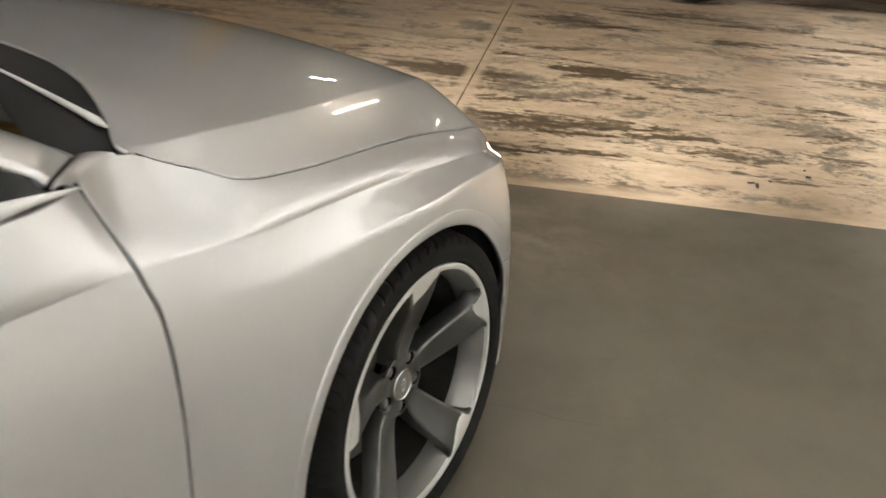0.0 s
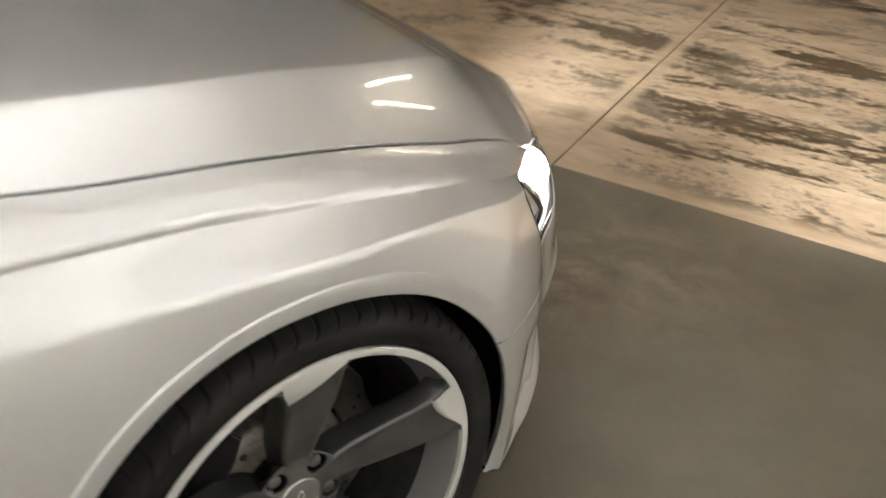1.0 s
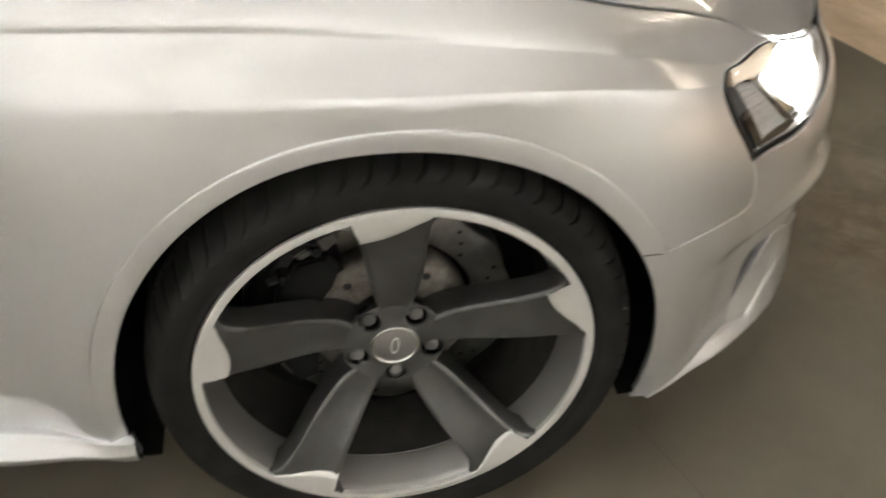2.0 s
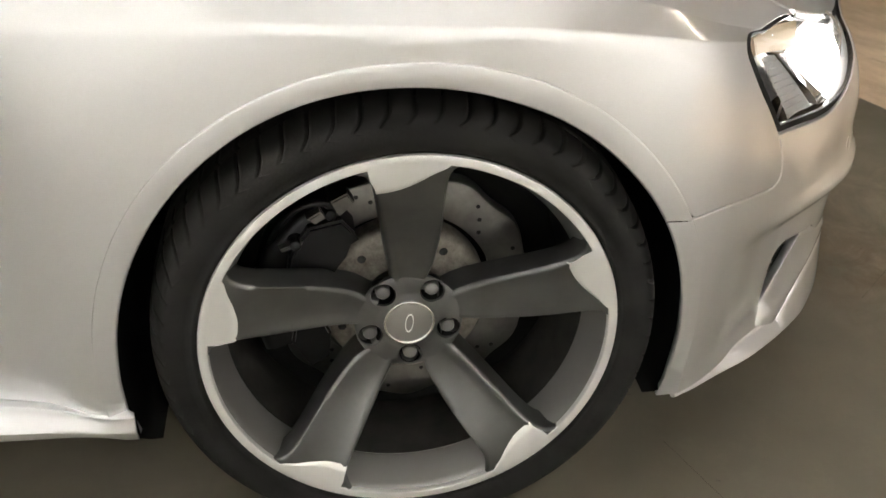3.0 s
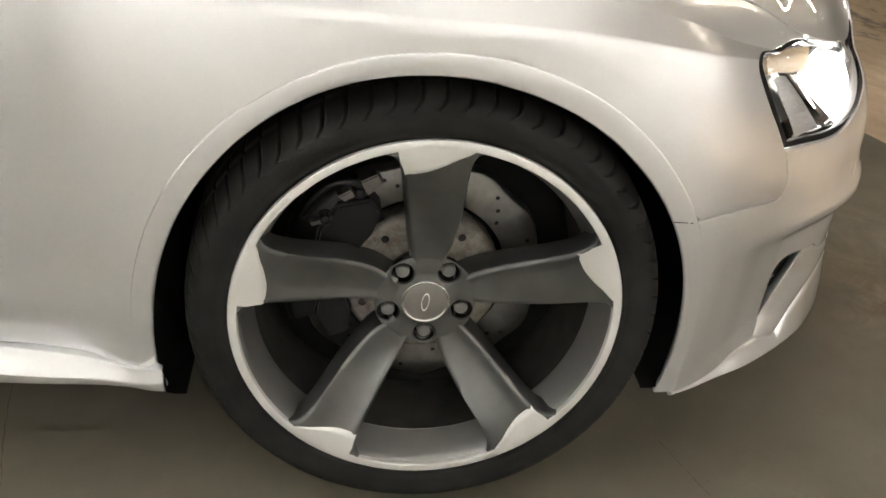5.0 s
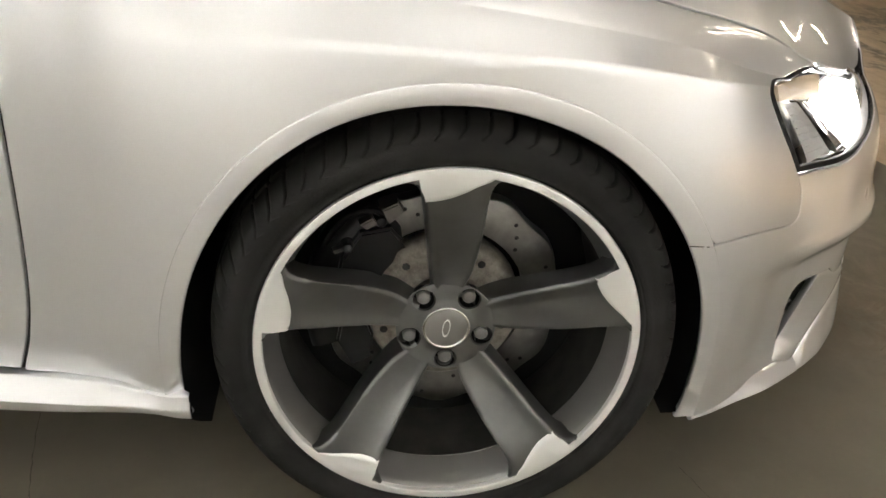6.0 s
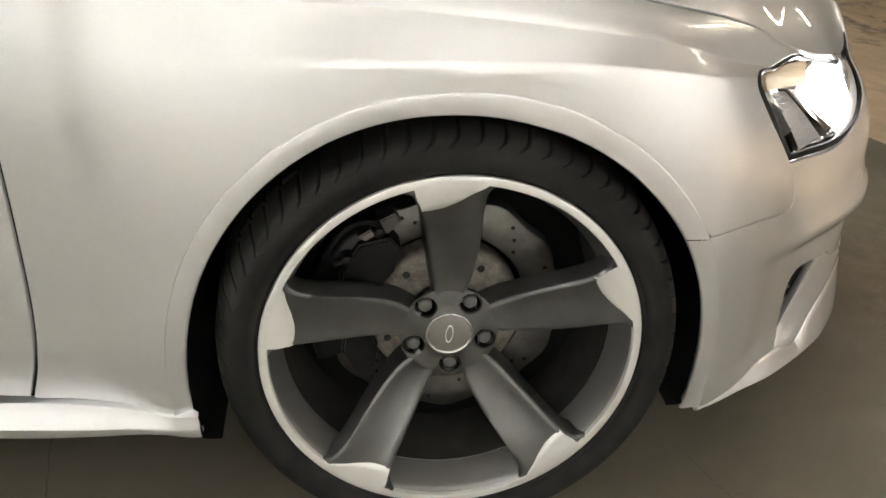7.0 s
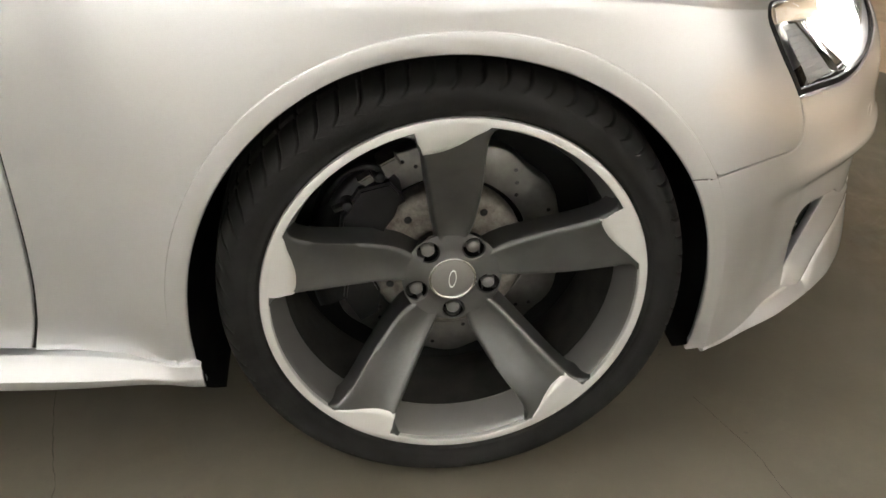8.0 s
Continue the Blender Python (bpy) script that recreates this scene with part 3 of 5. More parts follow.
def tube_light(c, length, turn, lit, shield=False):
    t = thing("ceiling_light", "added unseen fill light: tube over a white tray hung from rods" if shield else "lit fluorescent tube in a slim white batten", "ceiling light", "car park lights", c)
    t.rotation_euler = (0, 0, turn)
    up = -0.42 if shield else 0.0
    bm = bmesh.new()
    box(bm, (0, 0, up - 0.03 if not shield else up - 0.125), (length + 0.06, 0.11, 0.06 if not shield else 0.03), 0.006)
    part("housing", bm, fitting_white, t, flat=True)
    bm = bmesh.new()
    tube(bm, [(-length / 2, 0, up - 0.08), (length / 2, 0, up - 0.08)], 0.026 if shield else 0.016, 12)
    part("tube", bm, lit, t, "glowing fluorescent tube")
    if shield:
        bm = bmesh.new()
        box(bm, (0, 0, -0.55), (length + 0.10, 0.26, 0.012), 0.004)
        for sy in (-1, 1):
            box(bm, (0, sy * 0.134, -0.515), (length + 0.10, 0.008, 0.086), 0.002)
        part("tray", bm, fitting_white, t, "added white tray that keeps the tube out of reflections", True)
        for sx in (-1, 1):
            bm = bmesh.new()
            tube(bm, [(sx * 0.5 * length, 0, -0.52), (sx * 0.5 * length, 0, 0)], 0.004, 6)
            part("rod", bm, fitting_white, t)
    for sx in (-1, 1):
        bm = bmesh.new()
        box(bm, (sx * (length / 2 + 0.012), 0, up - 0.08), (0.025, 0.05, 0.08), 0.004)
        part("lamp_holder", bm, fitting_white, t, flat=True)
    return t


# unseen fill lights added over the bays, thrown up at the ceiling
for k in range(4):
    tube_light(place(-7.7 + 2.1 * k, 0.5, HIGH), 1.96, GRID_TURN, tube_white, True)
    tube_light(place(-7.7 + 2.1 * k, -2.4, HIGH), 1.96, GRID_TURN, tube_dim, True)
# row of added fill lights along the unseen south wall
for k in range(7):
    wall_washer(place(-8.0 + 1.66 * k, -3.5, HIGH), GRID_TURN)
# two tubes known from the hood's reflections, two warm ones added for the lane
for x, y, tr, lit in ((3.42, 1.48, 27.0, tube_worn), (3.48, 1.04, 12.0, tube_worn), (7.4, 5.2, 20.8, tube_warm), (9.6, 1.6, 20.8, tube_warm)):
    tube_light((x, y, HIGH), 1.5, radians(tr), lit)

# scraps on the bare concrete
for k, (x, y, sx, sy, turn) in enumerate(((2.456, -0.165, 0.030, 0.008, 0.3), (2.475, -0.135, 0.006, 0.018, 0.5), (2.545, -0.200, 0.009, 0.006, 1.0), (2.706, -0.330, 0.010, 0.013, 0.2), (2.78, -0.30, 0.005, 0.005, 0.0))):
    rnd = random.Random(40 + k)
    bm = bmesh.new()
    top = [Vector((sx * math.cos(a) * rnd.uniform(0.7, 1.2), sy * math.sin(a) * rnd.uniform(0.7, 1.2), 0.003 + 0.003 * rnd.random())) for a in np.linspace(0, 2 * math.pi, 9, endpoint=False)]
    low = [Vector((p.x * 1.05, p.y * 1.05, -0.001)) for p in top]
    vs = grid(bm, [low, top], True)
    bm.faces.new(vs[1])
    bmesh.ops.recalc_face_normals(bm, faces=bm.faces)
    bmesh.ops.transform(bm, matrix=Matrix.Translation((x, y, -0.003)) @ Matrix.Rotation(turn, 4, "Z"), verts=bm.verts)
    tagged(mesh_ob("debris", bm, crack_mat, flat=True), "small dark scrap of dirt lying on the concrete", "debris", "scraps on the floor")

# column and parked cars across the lane
ochre = mat("ochre_column_paint", (0.50, 0.30, 0.05), 0.55)
feed(ochre, "Base Color", ramp(ochre, noise_node(ochre, 4, 6), [(0.3, (0.42, 0.25, 0.045)), (0.7, (0.55, 0.34, 0.07))]))
bm = bmesh.new()
box(bm, (5.0, 5.2, HIGH / 2), (0.32, 0.32, HIGH), 0.02)
tagged(mesh_ob("column", bm, ochre, flat=True), "ochre-painted square concrete column across the lane", "column", kind="structure")
dark_paint = mat("dark_car_paint", (0.012, 0.013, 0.016), 0.35, 0.3, Coat_Weight=1.0, Coat_Roughness=0.03)


def dark_car(x, y, turn):
    """A plain dark saloon; x, y: the floor under its near front wheel."""
    c = thing("parked_car", "dark saloon parked on the far side of the lane", "car", "cars across the lane", (x, y, 0))
    c.rotation_euler = (0, 0, turn)
    bm = bmesh.new()
    rows = []
    for lx, zb, zt, half in ((0.85, 0.35, 0.55, 0.62), (0.78, 0.22, 0.66, 0.80), (0.45, 0.20, 0.76, 0.88), (-0.45, 0.20, 0.92, 0.90), (-2.6, 0.20, 0.98, 0.90), (-3.3, 0.22, 0.96, 0.86), (-3.6, 0.3, 0.85, 0.78)):
        rows.append([Vector((lx, 0.9 + half * sy, z)) for sy, z in ((-0.94, zb), (-1.0, zb + 0.18), (-0.99, zt - 0.18), (-0.93, zt - 0.04), (-0.75, zt), (0.75, zt), (0.93, zt - 0.04), (0.99, zt - 0.18), (1.0, zb + 0.18), (0.94, zb))])
    vs = grid(bm, rows, True)
    bm.faces.new(vs[0])
    bm.faces.new(list(reversed(vs[-1])))
    bmesh.ops.recalc_face_normals(bm, faces=bm.faces)
    part("body", bm, dark_paint, c)
    bm = bmesh.new()
    rows = []
    for lx, zt, half in ((-0.40, 0.93, 0.80), (-1.05, 1.34, 0.62), (-1.7, 1.42, 0.60), (-2.3, 1.36, 0.60), (-3.0, 0.97, 0.76)):
        rows.append([Vector((lx, 0.9 + sy, z)) for sy, z in ((-0.84, 0.92), (-half - 0.04, zt - 0.03), (-half + 0.06, zt), (half - 0.06, zt), (half + 0.04, zt - 0.03), (0.84, 0.92))])
    grid(bm, rows)
    part("cabin", bm, dark_glass, c, "dark glazed cabin")
    for lx in (0.0, -2.65):
        for ly, sy in ((0.02, 1), (1.78, -1)):
            bm = bmesh.new()
            lathe(bm, [(0.20, 0.0), (0.235, -0.008), (0.29, -0.010), (0.315, 0.01), (0.32, 0.05), (0.32, 0.16), (0.30, 0.2), (0.2, 0.2)], 40)
            bmesh.ops.transform(bm, matrix=Matrix.Translation((lx, ly, 0.32)) @ Matrix.Diagonal((1, sy, 1, 1)), verts=bm.verts)
            bmesh.ops.recalc_face_normals(bm, faces=bm.faces)
            w = part("wheel", bm, rubber, c, "black tyre")
            bm = bmesh.new()
            lathe(bm, [(0.0001, 0.012), (0.06, 0.012), (0.17, 0.03), (0.205, 0.002)], 30)
            bmesh.ops.transform(bm, matrix=Matrix.Translation((lx, ly, 0.32)) @ Matrix.Diagonal((1, sy, 1, 1)), verts=bm.verts)
            part("rim", bm, grey_alloy, w)
    return c


dark_car(7.80, 1.85, GRID_TURN + math.pi / 2)
dark_car(7.6, 6.6, GRID_TURN + 0.5 * math.pi)

# ---- the car ----
car = thing("car", "silver two-door sports coupe parked with its headlights on", "car")
ARCH_IN = crv([(-24, 0.400), (-14, 0.383), (-6, 0.372), (12, 0.361), (30, 0.355), (48, 0.351), (68, 0.351), (86, 0.355), (104, 0.359), (121, 0.361), (140, 0.361), (156, 0.362), (178, 0.369), (190, 0.380), (202, 0.400)])
ARCH_OUT = crv([(-24, 0.420), (-14, 0.403), (2, 0.391), (20, 0.386), (39, 0.381), (56, 0.3795), (73, 0.3805), (90, 0.3818), (107, 0.383), (123, 0.385), (138, 0.387), (158, 0.388), (178, 0.394), (190, 0.403), (204, 0.425)])


def arch(radius, a):
    r = radius(a)
    return Vector((r * math.cos(radians(a)), HUB.z + r * math.sin(radians(a))))


CREASES = (z_low, lambda s: z_low(s) + SHELF)

# panel outlines in the side's own runs
SEAM_A = 24.4                                                # arch angle at the bumper's seam
arch_pts = [arch(ARCH_OUT, a) for a in np.linspace(SEAM_A, 199, 60)]
DOOR_LINE = [(-0.622, 0.246), (-0.592, 0.33), (-0.577, 0.43), (-0.572, 0.56), (-0.573, 0.68), (-0.580, 0.78), (-0.594, 0.85), (-0.615, w_top(-0.615))]
door_front = smooth_line(DOOR_LINE, 6)
S_HOODC = s_near(0.565, 0.145)
S_HLUL = s_near(0.455, 0.052)
S_HLLOW = 0.5245
seam_bumper = smooth_line([(arch_pts[0].x, arch_pts[0].y), (0.404, 0.4985), (0.4685, 0.4953), (0.5076, 0.4893), (0.526, 0.4874), (0.5382, 0.490), (0.5446, 0.4975), (0.5446, 0.512), (0.5409, 0.529), (0.5323, 0.547), (S_HLLOW, 0.5640)], 6)
hl_back = smooth_line([(S_HLLOW, 0.5640), (0.4918, 0.6077), (0.4719, 0.6336), (0.4519, 0.6669), (0.4428, 0.6905), (0.4520, 0.712), (0.4740, 0.7455), (0.498, 0.7640), (0.5451, 0.7810), (0.5888, 0.8090), (S_HOODC, w_top(S_HOODC))], 6)
fender_top = [Vector((s, w_top(s))) for s in np.linspace(S_HOODC, -0.50, 60)] + [Vector((s, w_top(s))) for s in np.linspace(-0.51, -0.612, 6)]
sill_edge = [Vector(p) for p in ((-0.615, 0.2475), (-0.56, 0.2485), (-0.48, 0.2485), (-0.42, 0.2460))]
fender_outline = arch_pts[:0] + list(seam_bumper) + list(hl_back)[1:] + fender_top[1:] + list(reversed(door_front))[1:] + sill_edge[1:] + list(reversed(arch_pts))
bm = bmesh.new()
sheet(bm, [tuple(p) for p in fender_outline], side, 0.012, 0.022, slit=0.0010, rim=0.0018, creases=CREASES)
fender = part("front_fender", bm, paint, car)
mirrored(fender)


def lip(a0, a1, steps, name, skew=2.4):
    """The flat band round the wheel opening with its return."""
    bm = bmesh.new()
    rows = [[], [], [], [], [], []]
    for a in np.linspace(a0, a1, steps):
        o, i = arch(ARCH_OUT, a + 0.32 * max(0.0, -15 - a)), arch(ARCH_IN, a + skew * max(0.0, 1 - abs(a - SEAM_A) / 15))
        po = side(s_at(o.x), o.y, 0.0030)
        pi = side(s_at(i.x), i.y, 0.0)
        pi.y += 0.0015 + 0.012 * max(0.0, (0.30 - i.y) / 0.1)
        pi.x = i.x
        po.x = o.x
        rad = Vector((math.cos(radians(a)), 0, math.sin(radians(a))))
        rows[0].append(po + rad * 0.0055 + Vector((0, 0.0080, 0)))
        rows[5].append(po + rad * 0.0034 + Vector((0, 0.0008, 0)))
        rows[1].append(po + rad * 0.0015)
        rows[2].append(pi + rad * 0.002)
        rows[3].append(pi + Vector((0, 0.003, 0)))
        rows[4].append(pi + Vector((0, 0.014, 0)) + rad * 0.003)
    grid(bm, [rows[0], rows[5]] + rows[1:5])
    bmesh.ops.recalc_face_normals(bm, faces=bm.faces)
    sharpen(bm, 40)
    return part(name, bm, paint, car)


mirrored(lip(SEAM_A + 0.13, 193.0, 80, "arch_lip"))
mirrored(lip(-24, SEAM_A - 0.13, 32, "arch_lip"))

# door, sill, rear quarter
door_outline = list(door_front) + [Vector((s, w_top(s))) for s in np.linspace(-0.62, -1.95, 40)] + [Vector(p) for p in smooth_line([(-1.96, w_top(-1.96)), (-1.99, 0.7), (-1.97, 0.5), (-1.85, 0.30), (-1.80, 0.246)], 4)] + [Vector((s, 0.246)) for s in np.linspace(-1.78, -0.63, 30)]
bm = bmesh.new()
sheet(bm, [tuple(p) for p in door_outline], side, 0.015, 0.03, slit=0.004, creases=CREASES)
door = part("door", bm, paint, car)
mirrored(door)
rear_arch = [Vector((-2.75 + 0.385 * math.cos(a), HUB.z + 0.385 * math.sin(a))) for a in np.linspace(radians(-15), radians(195), 40)]
rear_outline = [Vector((-1.80, 0.262)), Vector((-2.2, 0.25))] + rear_arch + [Vector((s, 0.25)) for s in np.linspace(-3.2, -4.4, 20)] + [Vector((s, w_top(-3.5))) for s in np.linspace(-4.4, -1.97, 40)] + [Vector(p) for p in smooth_line([(-1.965, w_top(-1.96)), (-1.995, 0.7), (-1.975, 0.5), (-1.855, 0.30), (-1.805, 0.264)], 4)]
bm = bmesh.new()
sheet(bm, [tuple(p) for p in rear_outline], side, 0.05)
quarter = part("rear_quarter", bm, paint, car)
mirrored(quarter)

# sill blade under the doors
bm = bmesh.new()
top_y = crv([(-2.36, 0.03), (-2.2, 0.075), (-0.95, 0.100), (-0.66, 0.072), (-0.517, 0.043), (-0.44, 0.020), (-0.40, 0.008), (-0.366, 0.003)])
out_y = crv([(-2.36, 0.0), (-2.2, 0.042), (-0.95, 0.0675), (-0.66, 0.0385), (-0.517, 0.0160), (-0.44, 0.0075), (-0.40, 0.0015), (-0.366, -0.002)])
top_z = crv([(-2.3, 0.236), (-0.95, 0.239), (-0.66, 0.2435), (-0.53, 0.249), (-0.47, 0.2515), (-0.44, 0.2505), (-0.405, 0.2485), (-0.366, 0.2510)])
rows = []
for x in list(np.linspace(-0.366, -0.70, 40)) + list(np.linspace(-0.76, -2.34, 30)):
    y, o, z = top_y(x), out_y(x), top_z(x)
    b = 0.201 + 0.013 * ease((x + 0.66) / 0.22) - 0.004 * ease((x + 0.42) / 0.04)
    inner = 0.008 + 0.042 * min(1.0, (-0.366 - x) / 0.05)
    rows.append([(x, y + inner, z + 0.002), (x, y + 0.0045, z + 0.0005), (x, y + 0.0020, z + 0.0012), (x, y, z), (x, y + (o - y) * 0.05, z - 0.0034), (x, y + (o - y) * 0.35, z - 0.0085), (x, y + (o - y) * 0.65, z - 0.0140), (x, y + (o - y) * 0.90, z - 0.0178),
                 (x, o, z - 0.0205), (x, o + 0.0010, z - 0.0240), (x, o + 0.0045, b + 0.004), (x, o + 0.0075, b), (x, o + 0.022, b - 0.001), (x, o + 0.030 + 0.09 * min(1.0, (-0.366 - x) / 0.05), b - 0.002)])
vs = grid(bm, rows)
bm.faces.new(list(reversed(vs[-1])))
bmesh.ops.recalc_face_normals(bm, faces=bm.faces)
sharpen(bm, 50)
mirrored(part("sill", bm, paint, car))
bm = bmesh.new()
bm.faces.new([bm.verts.new((q[0] + 0.0015, min(q[1], 0.012), q[2])) for q in rows[0][1:-1]])
mirrored(part("sill_cap", bm, liner, car, "black plastic end cap"))

# front bumper
S_IN = s_near(0.572, 0.131)
HL_FRONT = 0.875
hl_low_edge = smooth_line([(S_HLLOW, 0.5640), (0.5784, 0.5571), (0.6685, 0.5501), (0.7343, 0.5628), (0.7816, 0.5818), (0.835, 0.622), (HL_FRONT, w_top(HL_FRONT))], 6)
bump_arch = [arch(ARCH_OUT, a) for a in np.linspace(-22, SEAM_A, 26)]
bump_bottom = [Vector((s, 0.175 + 0.02 * max(0, min(1, (s - 0.45) / 0.3)))) for s in np.linspace(0.39, S_END - 0.002, 40)]
bumper_outline = ([Vector((0.388, 0.178))] + bump_bottom[1:] + [Vector((S_END - 0.002, w)) for w in np.linspace(0.21, w_top(1.2), 20)]
                  + [Vector((s, w_top(s))) for s in np.linspace(S_END - 0.01, HL_FRONT + 0.004, 20)] + list(reversed(hl_low_edge))[1:-1]
                  + list(reversed(seam_bumper)) + list(reversed(bump_arch))[1:-1])


fold_w = crv([(0.42, 0.450), (0.49, 0.4385), (0.6055, 0.4200), (0.7036, 0.4195), (0.80, 0.418), (1.0, 0.41), (1.5, 0.40)])


def front_skin(s, w):
    """The bumper's skin: the flank with a fold running forward from the arch and a tuck above the intake."""
    p = side(s, w)
    k = min(1.0, max(0.0, (s - 0.42) / 0.2))
    fold = fold_w(s)
    e = (w - fold) / 0.026
    k2 = min(1.0, max(0.0, (s - 0.62) / 0.16))
    k2 = k2 * k2 * (3 - 2 * k2)
    low = min(1.0, max(0.0, (0.455 - w) / 0.05))
    e2 = (w - 0.475) / 0.035
    bump = k2 * (0.006 * low - 0.004 * math.exp(-e2 * e2)) + 0.0070 * k * math.exp(-e * e) - 0.017 * k * ease((fold + 0.006 - w) / 0.050) * (1 - 0.7 * ease((0.235 - w) / 0.05))
    n = inward(s)
    return p - Vector((n.x, n.y, 0)) * bump


intake = smooth_line([(0.6245, 0.222), (0.6235, 0.250), (0.6205, 0.278), (0.6195, 0.304), (0.6255, 0.324), (0.638, 0.3345), (0.656, 0.3375), (0.698, 0.3355)], 4) + [Vector(p) for p in ((0.742, 0.330), (0.785, 0.300), (0.768, 0.250), (0.735, 0.217), (0.700, 0.200), (0.635, 0.200))]
grille_hole = [(S_END - 0.26, 0.24), (S_END - 0.03, 0.235), (S_END - 0.03, 0.62), (S_END - 0.20, 0.62), (S_END - 0.29, 0.48)]
bm = bmesh.new()
sheet(bm, [tuple(p) for p in bumper_outline], front_skin, 0.013, 0.02, slit=0.0009, hole_depth=0.020, holes=[[tuple(p) for p in intake], grille_hole])
mirrored(part("front_bumper", bm, paint, car))
bm = bmesh.new()
grid(bm, [[front_skin(s, 0.23 + u * (0.27 + 0.12 * ease((s - 0.90) / 0.04))) + Vector((-0.012, 0.016, 0)) for s in np.linspace(S_IN - 0.02, S_END, 40)] for u in np.linspace(0, 1, 14)])
mirrored(part("intake_grille", bm, plastic, car, "black mesh behind the air intakes"))
for k in range(4):
    bm = bmesh.new()
    w = 0.262 + 0.024 * k
    tube(bm, [front_skin(s, w) + Vector((-0.0105, 0.0145, 0)) for s in np.linspace(S_IN - 0.02, S_IN + 0.06, 14)], 0.0022, 6)
    mirrored(part("intake_bar", bm, lamp_grey, car))
# silver blade that crosses the intake from its top corner to its foot
bm = bmesh.new()
rows = []
fin_a = [front_skin(p.x, p.y) for p in smooth_line([(0.712, 0.354), (0.698, 0.3345), (0.682, 0.312), (0.662, 0.286), (0.642, 0.258), (0.6255, 0.232), (0.617, 0.214), (0.610, 0.197)], 5)]
fin_b = smooth_line([(0.752, 0.304, 0.318), (0.742, 0.290, 0.290), (0.728, 0.273, 0.268), (0.700, 0.241, 0.256), (0.674, 0.215, 0.244), (0.645, 0.190, 0.219), (0.628, 0.175, 0.200), (0.615, 0.166, 0.182)], 5)
for k, (a, b) in enumerate(zip(fin_a, fin_b)):
    across = (b - a).normalized()
    n = Vector((0.52, -0.85, 0.10)).normalized()
    n = (n - across * n.dot(across)).normalized()
    sink = 0.014 * max(0.0, 1 - k / 5)
    rows.append([a + across * (u * (b - a).length) + n * (out - sink) for u, out in ((0.10, -0.016), (0.008, -0.003), (0.012, -0.0006), (0.05, 0.0004), (0.18, 0.0014), (0.36, 0.0026), (0.54, 0.0034), (0.72, 0.0032), (0.88, 0.0018), (0.97, 0.0), (1.0, -0.003), (1.0, -0.02))])
grid(bm, rows)
bmesh.ops.recalc_face_normals(bm, faces=bm.faces)
sharpen(bm, 60)
mirrored(part("intake_blade", bm, paint, car, "silver blade across the air intake"))
# parking sensor on the bumper's corner
def on_bumper(s, w, r, name, m, label):
    bm = bmesh.new()
    rows = []
    for rad, out in ((r, -0.0006), (0.9 * r, 0.0010), (0.8 * r, 0.0006), (0.02 * r, 0.0008)):
        row = []
        for a in np.linspace(0, 2 * math.pi, 24, endpoint=False):
            p = front_skin(s + rad * math.cos(a), w + rad * math.sin(a))
            n = inward(s)
            row.append(p - Vector((n.x, n.y, 0)) * out)
        rows.append(row)
    grid(bm, rows, True)
    bmesh.ops.recalc_face_normals(bm, faces=bm.faces)
    sharpen(bm, 30)
    return part(name, bm, m, car, label)


mirrored(on_bumper(0.79, 0.462, 0.012, "parking_sensor", paint, "round silver parking sensor in the bumper"))
# lower lip in two lengths
lip_line = smooth_line([(0.392, 0.0240), (0.43, 0.043), (0.485, 0.073), (0.545, 0.1025), (0.614, 0.147), (0.66, 0.182), (0.703, 0.222), (0.775, 0.315), (0.84, 0.45), (0.885, 0.66), (0.90, 0.92)], 8)
lip_u = crv([(0, 0.0), (0.1, 0.45), (0.25, 0.9), (0.5, 1.0), (1.0, 1.0)])
PLATE_TOP = crv([(0.600, 0.190), (0.621, 0.196), (0.645, 0.2195), (0.674, 0.2445), (0.700, 0.2565), (0.728, 0.2685), (0.775, 0.285), (0.84, 0.300), (0.9, 0.300)])


def lip_strip(i0, i1, raised):
    """One length of the lip: a sloped face from its foot up to the crease under the bumper."""
    bm = bmesh.new()
    rows = []
    for i in range(i0, i1):
        p = lip_line[i]
        t = (lip_line[min(i + 1, len(lip_line) - 1)] - lip_line[max(i - 1, 0)]).normalized()
        n = Vector((-t.y, t.x))
        k = lip_u(i / (len(lip_line) - 1))
        foot = 0.174 - 0.008 * k
        zt = 0.180 + 0.010 * k
        w = 0.006 + 0.012 * k
        if raised:
            near = 0.0012 * max(0.0, 1 - (i - i0) / 2)
            p = p + n * near
            zt = PLATE_TOP(p.x + n.x * w)
        rise = zt - foot
        row = [(w + 0.014, zt - 0.010 if raised else zt + 0.002), (w + 0.004, zt - 0.0015 if raised else zt + 0.0012), (w + 0.001, zt), (w - 0.001, zt - 0.0012)]
        row += [(w * (1 - u) - 0.0012 * math.sin(math.pi * u), zt - rise * u) for u in (0.25, 0.5, 0.75, 0.92)]
        row += [(0.0006, foot), (0.004, foot - 0.003), (0.008 + 0.09 * min(1.0, i / 10), foot - 0.005)]
        rows.append([Vector((*(p + n * a), z)) for a, z in row])
    vs = grid(bm, rows)
    bm.faces.new(vs[0])
    bm.faces.new(list(reversed(vs[-1])))
    bmesh.ops.recalc_face_normals(bm, faces=bm.faces)
    sharpen(bm, 50)
    return part("front_lip", bm, paint, car)


mirrored(lip_strip(0, 35, False))
mirrored(lip_strip(34, len(lip_line), True))

